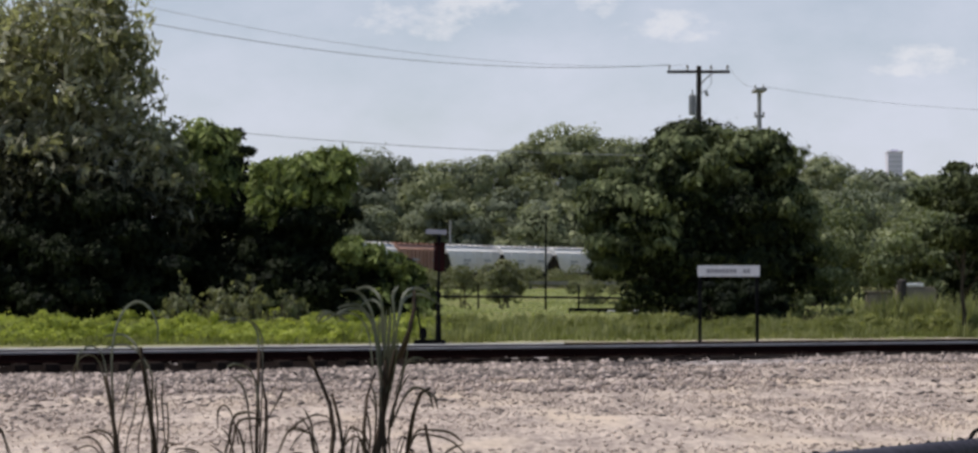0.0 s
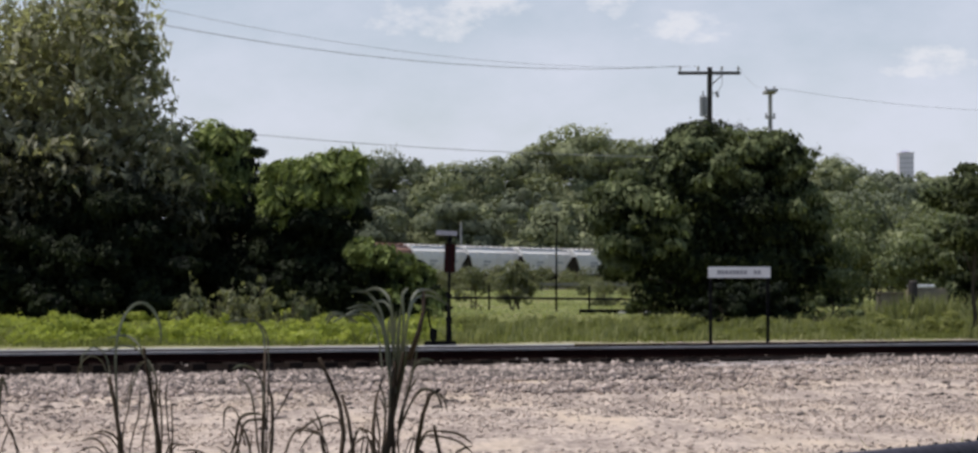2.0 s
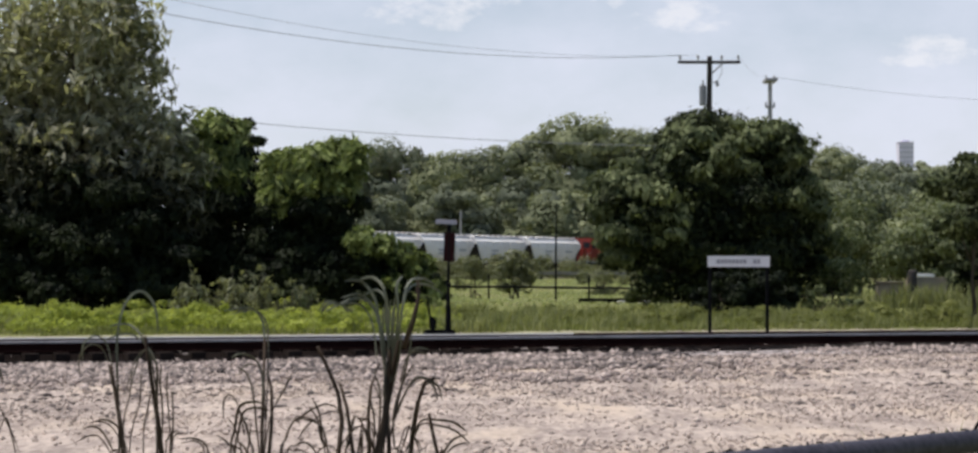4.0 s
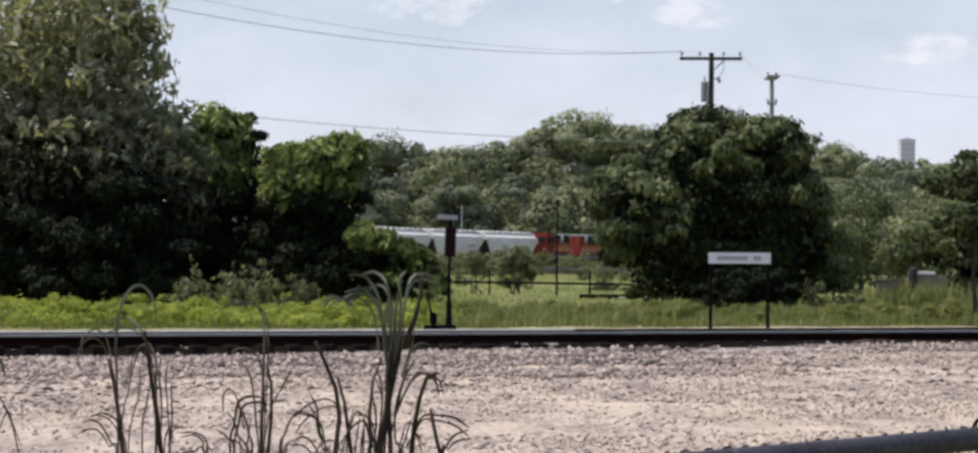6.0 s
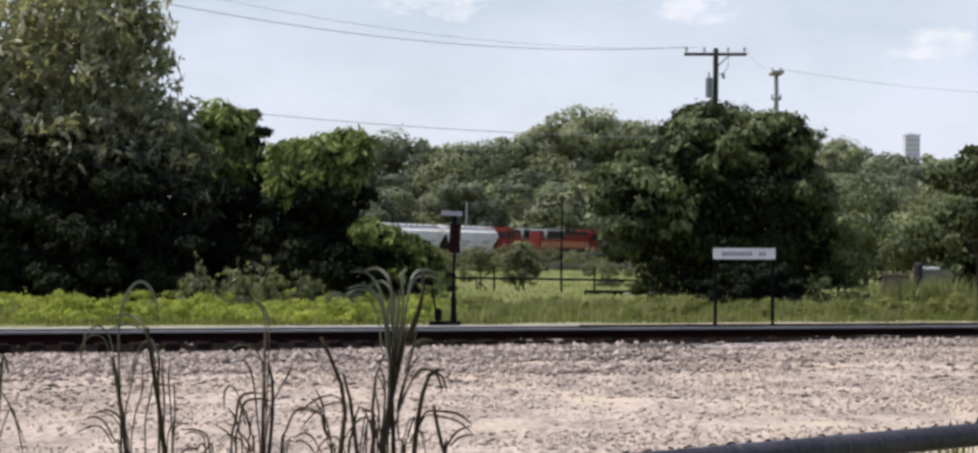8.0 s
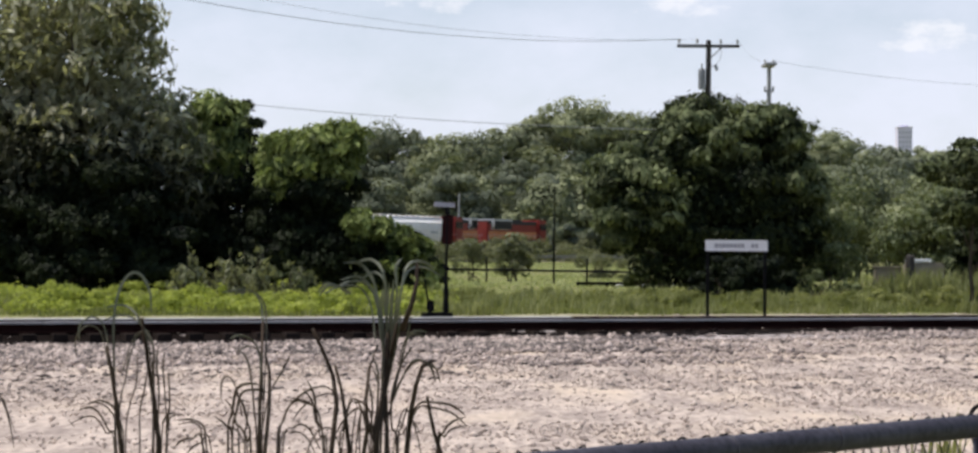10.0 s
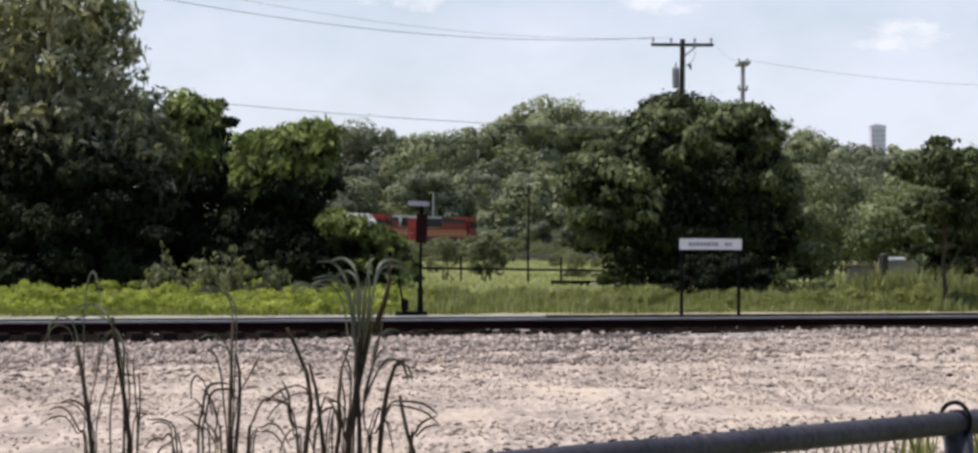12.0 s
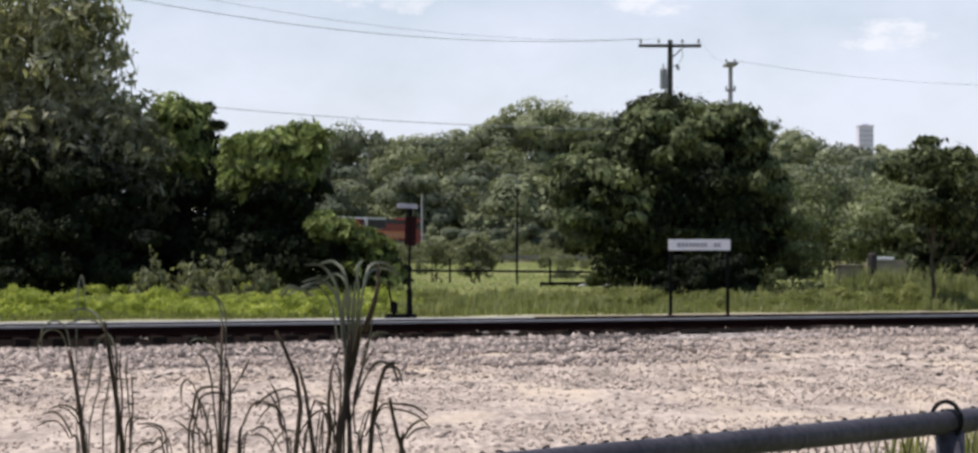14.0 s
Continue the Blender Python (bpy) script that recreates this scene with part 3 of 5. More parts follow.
    tree("dense_tree", "dense bushy tree coloured dark for shade, its vine-hung top as sunlit", "tree", -5.9, 70, 0,
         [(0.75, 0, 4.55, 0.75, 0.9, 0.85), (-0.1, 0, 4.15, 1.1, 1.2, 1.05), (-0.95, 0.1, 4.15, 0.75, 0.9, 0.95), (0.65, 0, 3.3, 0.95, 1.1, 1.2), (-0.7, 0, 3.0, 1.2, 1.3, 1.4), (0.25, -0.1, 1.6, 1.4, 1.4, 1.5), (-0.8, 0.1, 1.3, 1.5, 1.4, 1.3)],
         42000, 0.2, LEAF_DEEP_SHADE, 13, 0.15, limbs=12, stems=2, second=LEAF_DEEP_SHADE, cover=(LEAF_VINE, [(0.7, -0.2, 4.75, 0.75, 0.8, 0.7), (-0.1, -0.3, 4.45, 1.0, 1.0, 0.7), (-0.95, -0.3, 4.3, 0.75, 0.8, 0.8), (-1.0, -0.9, 3.7, 0.6, 0.4, 0.5), (0.9, -0.5, 4.0, 0.6, 0.6, 0.5)], 6800, 0.42, vine, 34, 0.27, 1.0))
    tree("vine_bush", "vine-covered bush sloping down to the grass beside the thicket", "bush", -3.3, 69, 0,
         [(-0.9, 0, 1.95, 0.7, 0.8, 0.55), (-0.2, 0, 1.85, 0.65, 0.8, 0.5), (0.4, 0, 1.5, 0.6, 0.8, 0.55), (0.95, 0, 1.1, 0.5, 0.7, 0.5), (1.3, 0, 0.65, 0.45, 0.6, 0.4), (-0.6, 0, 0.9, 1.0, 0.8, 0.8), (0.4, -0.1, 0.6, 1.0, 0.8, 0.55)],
         16000, 0.16, LEAF_DARK, 14, 0.07, limbs=10, stems=3, second=LEAF_DEEP_SHADE, per=90, lo=0.2, hi=0.42,
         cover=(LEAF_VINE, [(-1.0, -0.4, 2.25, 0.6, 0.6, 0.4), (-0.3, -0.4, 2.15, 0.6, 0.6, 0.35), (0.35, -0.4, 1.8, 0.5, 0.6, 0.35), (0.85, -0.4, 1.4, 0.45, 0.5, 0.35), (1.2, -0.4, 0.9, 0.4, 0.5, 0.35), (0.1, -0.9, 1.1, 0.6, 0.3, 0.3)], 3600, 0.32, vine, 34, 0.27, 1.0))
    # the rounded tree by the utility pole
    # paler olive leaves paint the sunlit side, near-black ones the core's shade
    tree("round_tree", "broad rounded dark evergreen tree, sunlit side painted in olive leaves", "tree", 7.2, 74, 0,
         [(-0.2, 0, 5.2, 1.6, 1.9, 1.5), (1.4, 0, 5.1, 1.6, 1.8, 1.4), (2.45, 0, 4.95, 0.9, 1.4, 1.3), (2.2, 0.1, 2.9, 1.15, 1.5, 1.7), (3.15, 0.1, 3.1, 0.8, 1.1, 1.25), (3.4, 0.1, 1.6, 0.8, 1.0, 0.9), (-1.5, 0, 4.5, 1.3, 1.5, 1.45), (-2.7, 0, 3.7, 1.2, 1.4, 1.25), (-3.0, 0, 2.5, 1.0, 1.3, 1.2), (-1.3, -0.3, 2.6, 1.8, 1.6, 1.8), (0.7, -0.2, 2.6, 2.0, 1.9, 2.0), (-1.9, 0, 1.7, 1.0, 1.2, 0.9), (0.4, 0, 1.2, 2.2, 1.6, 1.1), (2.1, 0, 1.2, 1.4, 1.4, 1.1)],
         76000, 0.22, LEAF_DARK, 15, 0.2, limbs=18, stems=3, second=LEAF_DEEP_SHADE, cover=(LEAF_OLIVE, [(-0.3, -0.6, 5.3, 1.6, 1.5, 1.1), (1.6, -0.5, 5.4, 1.5, 1.5, 0.9), (-1.6, -0.7, 4.4, 1.2, 1.2, 1.3), (-2.8, -0.5, 3.7, 1.1, 1.1, 1.2), (-3.0, -0.5, 2.5, 0.95, 1.1, 1.1), (-1.7, -1.2, 3.0, 1.1, 0.8, 1.1), (2.6, -0.3, 3.9, 0.8, 1.2, 1.2), (3.3, -0.3, 3.0, 0.7, 1.0, 1.1)], 31000, 0.27, "olive outer foliage, its paler colour painting the sunlit side", 85, 0.4, 0.42))
    # added bushes that stand in for the canopy shadow on the ground
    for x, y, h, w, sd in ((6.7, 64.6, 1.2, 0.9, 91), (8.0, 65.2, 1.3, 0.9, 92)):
        tree("shade_bush", "added dark bush standing in for shade under the rounded tree", "bush", x, y, 0, [(0, 0, h * 0.55, w, 0.8, h * 0.5), (w * 0.6, 0, h * 0.3, w * 0.6, 0.7, h * 0.35), (-w * 0.6, 0, h * 0.3, w * 0.6, 0.7, h * 0.35)],
             7000, 0.16, LEAF_DEEP_SHADE, sd, 0.05, "low bushes under the rounded tree", 3, 5)
    tree("dense_bush", "dense dark bush behind the slender tree", "bush", 17.4, 76, 0,
         [(0, 0, 1.3, 1.4, 1.2, 1.1), (0.9, 0.2, 1.7, 1.0, 1.1, 1.2), (-0.8, 0, 0.8, 0.9, 1.0, 0.8)], 11000, 0.2, LEAF_DARK, 93, 0.07, limbs=5, stems=3, second=LEAF_DEEP_SHADE)
    # fills the thicket's gaps; its shade is in the leaf colour
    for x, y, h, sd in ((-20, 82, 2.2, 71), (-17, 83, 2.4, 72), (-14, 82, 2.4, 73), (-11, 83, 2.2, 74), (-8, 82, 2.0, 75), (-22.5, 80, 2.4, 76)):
        tree("thicket_bush", "dense bush filling the thicket behind the trees, coloured dark for shade", "bush", x, y, 0, [(0, 0, h * 0.6, 1.7, 1.2, h * 0.6), (0.9, 0, h * 0.4, 1.3, 1.2, h * 0.45), (-0.9, 0, h * 0.4, 1.3, 1.2, h * 0.45)],
             8000, 0.2, LEAF_DEEP_SHADE, sd, 0.08, "bushes in the thicket", 3, 3)
    # shrubs at the foot of the thicket
    for x, y, r, h, m, sd in ((-6.2, 65, 0.8, 0.5, LEAF_OLIVE, 22), (-2.25, 66, 0.5, 0.3, LEAF_VINE, 25), (5.2, 78, 0.7, 0.6, LEAF_OLIVE, 26), (6.2, 84, 0.9, 0.8, LEAF_OLIVE, 27), (10.4, 69, 1.3, 0.4, LEAF_OLIVE, 28), (11.2, 74, 1.2, 1.3, LEAF_OLIVE, 30)):
        tree("shrub", "low leafy shrub in the rough grass", "shrub", x, y, 0, [(0, 0, h, r, r, h), (r * 0.6, 0, h * 0.7, r * 0.7, r * 0.7, h * 0.7), (-r * 0.6, 0, h * 0.6, r * 0.7, r * 0.7, h * 0.6)],
             3500, 0.13, m, sd, 0.04, "shrubs along the verge", 3, 5)
    for x, y, r, h, sd in ((-4.6, 118, 1.4, 0.9, 84), (5.6, 112, 1.2, 0.9, 85), (7.6, 118, 1.5, 1.1, 86)):
        tree("brush", "dull grey-green brush in the pasture", "shrub", x, y, 0, [(0, 0, h, r, r, h), (r * 0.7, 0, h * 0.8, r * 0.7, r * 0.7, h * 0.8), (-r * 0.7, 0, h * 0.7, r * 0.7, r * 0.7, h * 0.7)],
             4000, 0.13, LEAF_STALK, sd, 0.04, "brush in the pasture", 3, 3)
    rw = np.random.default_rng(44)
    for k in range(15):
        x, y, g = -9.2 + 0.25 * k + rw.normal(0, 0.12), rw.uniform(61.5, 65), rw.uniform(0.5, 1.3)
        tree("tall_weed", "pale olive leggy weed in front of the thicket", "weed", x, y, 0,
             [(0, 0, 0.4 * g, 0.22, 0.22, 0.35 * g), (0.22 * g, 0, 0.8 * g, 0.14, 0.14, 0.22 * g), (-0.2 * g, 0, 0.7 * g, 0.14, 0.14, 0.22 * g), (0.05, 0, 1.1 * g, 0.1, 0.1, 0.22 * g)],
             130, 0.23, LEAF_STALK, 300 + k, 0.02, "weeds in front of the thicket", 4, 6, None, 9, 0.5, 1.1, None, 0.8, 0.34, 1.0)
    tree("fence_bush", "ragged grey-green bush standing beside the pasture fence", "bush", 0.65, 100, 0,
         [(0.15, 0, 1.6, 0.55, 0.6, 0.55), (-0.5, 0, 1.2, 0.5, 0.6, 0.5), (0.75, 0, 1.25, 0.5, 0.6, 0.5), (0.1, 0, 0.75, 0.8, 0.6, 0.5)], 4200, 0.15, LEAF_STALK, 31, 0.04, limbs=16, stems=4, per=36, lo=0.2, hi=0.45, group="bushes beside the pasture fence")
    tree("fence_bush", "thin leggy brush beside the pasture fence", "bush", -1.1, 101, 0,
         [(-0.2, 0, 1.5, 0.5, 0.5, 0.5), (0.45, 0, 1.1, 0.45, 0.5, 0.5), (-0.6, 0, 0.8, 0.4, 0.5, 0.4)], 1500, 0.15, LEAF_STALK, 33, 0.03, limbs=14, stems=4, per=26, lo=0.2, hi=0.45, group="bushes beside the pasture fence")
    tree("slim_tree", "slender young tree with a bare trunk in the verge", "tree", 11.95, 55, 0,
         [(0, 0, 3.3, 1.2, 1.2, 1.0), (0.9, 0, 3.0, 1.1, 1.1, 1.1), (-0.6, 0, 2.5, 0.8, 0.9, 0.7), (1.2, 0, 2.2, 0.9, 0.9, 0.7)], 9000, 0.2, LEAF_DARK, 32, 0.055, limbs=5, second=LEAF_OLIVE)
    # mid-distance trees to the side of the pasture
    mids = ((15.5, 105, 5.0, 2.6), (19.5, 118, 6.2, 3.2), (23.5, 112, 5.6, 3.0), (26.5, 126, 6.8, 3.4), (14.0, 128, 5.8, 3.0), (30.5, 120, 6.6, 3.4), (20.0, 98, 4.2, 2.2), (25.5, 100, 5.0, 2.6))
    for i, (x, y, h, r) in enumerate(mids):
        tree("grove_tree", "leafy green tree at the side of the pasture", "tree", x, y, 0,
             [(0, 0, h * 0.72, r * 0.8, r * 0.8, h * 0.28), (-r * 0.5, 0, h * 0.5, r * 0.7, r * 0.7, h * 0.32), (r * 0.55, 0, h * 0.52, r * 0.65, r * 0.65, h * 0.3), (0, 0, h * 0.28, r * 0.9, r * 0.8, h * 0.27)],
             10000, 0.26, (LEAF_OLIVE, LEAF_FAR2, LEAF_FAR)[i % 3], 40 + i, 0.14, "grove beside the pasture", 1, 4, LEAF_FAR, 120, 0.3, 0.55)
    # the far wood behind the railway
    rng = np.random.default_rng(77)
    far = []
    line = ((-0.17, 18.0), (-0.06, 18.0), (-0.038, 19.3), (-0.021, 18.1), (-0.004, 18.6), (0.006, 19.2), (0.013, 20.8), (0.02, 22.3), (0.027, 24.0), (0.036, 24.6), (0.047, 23.3), (0.058, 21.2), (0.068, 20.8), (0.09, 19.2), (0.14, 18.2), (0.172, 18.4), (0.187, 16.3), (0.203, 17.0), (0.25, 16.0))
    for u in np.arange(-0.115, 0.245, 0.0092):
        h = np.interp(u, [p[0] for p in line], [p[1] for p in line])
        far.append((u, 324 + 5 * rng.normal(), h * rng.uniform(0.98, 1.08)))
    for u in np.arange(-0.1, 0.23, 0.0155):
        far.append((u + 0.003 * rng.normal(), 306 + 4 * rng.normal(), 11.5 + 3.0 * rng.random()))
    for u in np.arange(-0.1, 0.23, 0.012):
        far.append((u + 0.003 * rng.normal(), 298 + 3 * rng.normal(), 4.5 + 2.5 * rng.random()))
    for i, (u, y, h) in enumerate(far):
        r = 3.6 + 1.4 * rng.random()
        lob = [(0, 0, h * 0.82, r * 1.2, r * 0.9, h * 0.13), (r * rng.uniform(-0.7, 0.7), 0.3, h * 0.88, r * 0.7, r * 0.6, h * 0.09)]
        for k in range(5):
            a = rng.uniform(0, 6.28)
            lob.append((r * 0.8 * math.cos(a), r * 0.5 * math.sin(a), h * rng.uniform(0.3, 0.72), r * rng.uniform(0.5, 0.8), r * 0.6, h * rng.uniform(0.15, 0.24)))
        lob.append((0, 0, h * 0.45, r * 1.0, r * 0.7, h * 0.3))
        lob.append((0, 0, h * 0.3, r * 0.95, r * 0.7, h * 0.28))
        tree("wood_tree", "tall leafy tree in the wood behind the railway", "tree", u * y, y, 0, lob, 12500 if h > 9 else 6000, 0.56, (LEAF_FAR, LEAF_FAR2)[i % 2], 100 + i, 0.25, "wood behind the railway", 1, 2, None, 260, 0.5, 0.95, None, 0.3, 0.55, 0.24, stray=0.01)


def grass_patch(name, label, count, s0, s1, n0, n1, lo, hi, material, seed, width=0.02, clump=0.5, world=False):
    """Blades of grass, each bent once, in loose tufts."""
    rng = np.random.default_rng(seed)
    tufts = max(10, count // 48)
    ts, tn, th = rng.uniform(s0, s1, tufts), rng.uniform(n0, n1, tufts), rng.uniform(0.35, 1.5, tufts)
    k = rng.integers(0, tufts, count)
    s, n = ts[k] + rng.normal(0, clump, count) * 0.4, tn[k] + rng.normal(0, clump, count) * 0.4
    if world:
        base = np.stack([s, n, np.zeros(count)], 1)
    else:
        base = np.array([on_track(a, b, ground_height(b) - 0.02) for a, b in zip(s, n)])
    h = rng.uniform(lo, hi, count) * th[k]
    a = rng.uniform(0, 6.28, count)
    face = np.stack([np.cos(a), np.sin(a), 0 * a], 1)
    lean = np.stack([-np.sin(a), np.cos(a), 0 * a], 1) * (h * rng.uniform(0.05, 0.55, count))[:, None]
    w = width * rng.uniform(0.6, 1.5, count)[:, None]
    up = np.stack([0 * h, 0 * h, h], 1)
    mid = base + up * 0.6 + lean * 0.35
    tip = base + up + lean
    v = np.stack([base - face * w, base + face * w, mid + face * w * 0.8, mid - face * w * 0.8, tip + face * w * 0.15, tip - face * w * 0.15], 1).reshape(-1, 3)
    i = np.arange(count)[:, None] * 6
    q = np.concatenate([i + np.array((0, 1, 2, 3)), i + np.array((3, 2, 4, 5))], 0)
    ob = cards(name, v, q, material)
    return tagged(ob, label, "grass", kind="stuff")


def build_grass():
    grass_patch("verge_grass", "bright green rough grass behind the track", 60000, -12, 34, 10.5, 30, 0.04, 0.15, GRASS, 51, 0.016)
    grass_patch("verge_weeds", "taller weedy grass along the thicket", 12000, -10, 34, 16, 32, 0.12, 0.3, GRASS_DRY, 52, 0.018)
    grass_patch("verge_weeds", "straw-tinged grass along the verge", 16000, 9, 36, 10, 30, 0.12, 0.34, GRASS_DRY, 57, 0.016)
    rng = np.random.default_rng(91)
    lumps = []
    for i in range(360):
        u = rng.uniform(-0.24, 0.24)
        y = rng.uniform(55 if u > -0.02 else 49, 67)
        x = u * y
        h = rng.uniform(0.05, 0.20) * (1.25 if x < -2 or x > 9 else 0.9)
        lumps.append((x, y, h * 0.7, rng.uniform(0.3, 0.9), 0.5, h))
    bright = [l for l in lumps if l[0] < -1.5]
    dull = [l for l in lumps if l[0] >= -1.5]
    v, q, _ = leaf_cloud(rng, bright, 60000, 0.1, 90, 0.6, 1.2)
    tagged(cards("broadleaf_weeds", v, q, WEED), "low bright green broad-leaved weeds in the verge", "weeds", kind="stuff")
    v, q, _ = leaf_cloud(rng, dull, 50000, 0.095, 90, 0.6, 1.2)
    tagged(cards("broadleaf_weeds", v, q, GRASS), "low dull green weeds in the verge", "weeds", kind="stuff")
    grass_patch("stalky_weeds", "tall weeds around the cabinet", 2200, 11.5, 16.5, 66, 71, 0.4, 0.75, GRASS_DRY, 56, 0.025, 0.35, True)
    grass_patch("pasture_grass", "short pale green pasture grass", 30000, -16, 24, 78, 235, 0.04, 0.12, PASTURE, 53, 0.06, 2.0, True)
    grass_patch("yard_grass", "green grass tuft growing in the gravel yard", 900, 2.7, 4.6, 13.2, 14.6, 0.15, 0.36, GRASS, 58, 0.007, 0.2, True)
    grass_patch("fence_grass", "green weeds growing under the chain-link fence", 900, 1.25, 2.2, 4.4, 5.4, 0.3, 0.8, GRASS, 54, 0.006, 0.1, True)


# ---- the train ----
def rail_path(q):
    """Place and heading on the far curve; q runs along it in metres from its middle."""
    def at(w):
        u = w / 0.175 / 3500
        y = 267.5 + w * 0.902
        return Vector((u * y, y, 0.62))
    p, d = at(q), at(q + 0.5) - at(q - 0.5)
    return p, math.atan2(d.y, d.x)


def loft(bm, sections):
    """Skin between closed sections of equal count."""
    rings = [[bm.verts.new(p) for p in s] for s in sections]
    n = len(rings[0])
    for r, q in zip(rings, rings[1:]):
        for k in range(n):
            bm.faces.new((r[k], q[k], q[(k + 1) % n], r[(k + 1) % n]))
    bm.faces.new(rings[0])
    bm.faces.new(rings[-1][::-1])
    return bm


def bogie(parent, x):
    bm = bmesh.new()
    for sy in (-1, 1):
        box(bm, x - 1.2, x + 1.2, sy * 0.98 - 0.08, sy * 0.98 + 0.08, 0.42, 0.68, 0.04)
        box(bm, x - 0.28, x + 0.28, sy * 0.98 - 0.1, sy * 0.98 + 0.1, 0.3, 0.85, 0.04)
    box(bm, x - 0.25, x + 0.25, -1.1, 1.1, 0.55, 0.85, 0.03)
    b = part("bogie", bm, UNDER, parent)
    for dx in (-0.88, 0.88):
        bm = bmesh.new()
        for sy in (-0.75, 0.75):
            tube(bm, [(x + dx, sy - 0.07, 0.46), (x + dx, sy + 0.05, 0.46)], 0.46, 18)
        tube(bm, [(x + dx, -0.8, 0.46), (x + dx, 0.8, 0.46)], 0.08, 8)
        part("wheelset", bm, UNDER, b)


def hopper_car(label, paint, length, square=False):
    car = thing("hopper_car", pose(0, 0, 0), label, "railway car", "cars of the passing train")
    half = length / 2 - 0.55
    bm = bmesh.new()

    def ring(x, low, k=1.0):
        # rounded sides, domed roof; low: height of the bottom edge at this station
        prof = []
        for i in range(9):
            a = math.pi * i / 8
            prof.append((1.2 * math.cos(a), 4.05 + 0.5 * math.sin(a)))
        side = [(-1.48, 3.8), (-1.62, 3.1), (-1.6, 2.3), (-1.3, 1.3)]
        if square:
            side = [(-1.5, 3.9), (-1.5, 3.0), (-1.5, 2.0), (-1.5, 1.2)]
        pts = prof + side + [(0, 1.1)] + [(-a, b) for a, b in side[::-1]]
        return [Vector((x, a * k, max(b, low) if b < 4.0 else b)) for a, b in pts]

    loft(bm, [ring(-half, 3.5, 0.97), ring(-half + 0.08, 3.3), ring(-half + 1.5, 1.3), ring(-half + 1.9, 1.1), ring(0, 1.1), ring(half - 1.9, 1.1), ring(half - 1.5, 1.3), ring(half - 0.08, 3.3), ring(half, 3.5, 0.97)])
    body = part("body", bm, paint, car)
    for k in range(3):  # discharge chutes
        x = (k - 1) * (length - 6) / 3
        bm = bmesh.new()
        loft(bm, [[Vector((x + sx * w, sy * d, z)) for sx, sy in ((-1, -1), (1, -1), (1, 1), (-1, 1))] for z, w, d in ((1.2, 1.5, 1.3), (0.45, 0.45, 0.6), (0.3, 0.45, 0.6))])
        part("chute", bm, UNDER, car)
    bm = bmesh.new()
    box(bm, -half - 0.2, half + 0.2, -0.25, 0.25, 0.82, 1.12, 0.03)
    for sx in (-1, 1):
        box(bm, sx * half - 0.08, sx * half + 0.08, -1.45, 1.45, 0.85, 1.15, 0.02)
        tube(bm, [(sx * (half + 0.1), 0, 0.9), (sx * (half + 0.62), 0, 0.9)], 0.14, 8)
    part("underframe", bm, UNDER, car)
    for sx in (-1, 1):
        bm = bmesh.new()
        for y in (-1.35, 1.35, -0.7, 0.7):
            box(bm, sx * half - 0.05, sx * half + 0.05, y - 0.05, y + 0.05, 1.1, 3.5)
        for z in np.arange(1.4, 3.6, 0.4):
            box(bm, sx * (half + 0.06) - 0.02, sx * (half + 0.06) + 0.02, -1.35, -0.85, z, z + 0.04)
        # slope sheet, painted dark for the shade under the overhang
        loft(bm, [[Vector((sx * x, y, z)) for y, z in ((-1.5, z0), (1.5, z0), (1.5, z0 - 0.04), (-1.5, z0 - 0.04))] for x, z0 in ((half + 0.01, 3.45), (half - 1.5, 1.25))])
        part("end_frame", bm, UNDER, car)
    bm = bmesh.new()
    for y in (-0.8, 0.8):
        box(bm, -half + 0.3, half - 0.3, y - 0.2, y + 0.2, 4.55, 4.6)
        for x in np.arange(-half + 0.6, half - 0.4, 1.5):
            box(bm, x - 0.04, x + 0.04, y - 0.15, y + 0.15, 4.3, 4.56)
    part("roof_walkway", bm, paint, car)
    bm = bmesh.new()
    box(bm, -0.05, 0.05, -0.06, 0.06, 1.3, 3.7, 0.01)
    me = finish(bm, "side_rib", paint)
    for x in np.arange(-half + 2, half - 1.9, 1.05 if square else 2.4):
        for sy in (-1, 1):
            rib = new("side_rib", me)
            rib.parent = car
            rib.matrix_basis = pose(x, sy * 1.58, 0)
    for x, ln, z in ((-3.2, 1.9, 2.6), (-3.2, 1.2, 2.2), (2.5, 1.9, 2.6)):
        bm = bmesh.new()
        box(bm, x, x + ln, -1.68, -1.56, z, z + 0.22)
        part("stencilled_marking", bm, GREYPLATE, car, "small grey unreadable stencilled marking")
    bogie(car, -half + 1.35)
    bogie(car, half - 1.35)
    return car


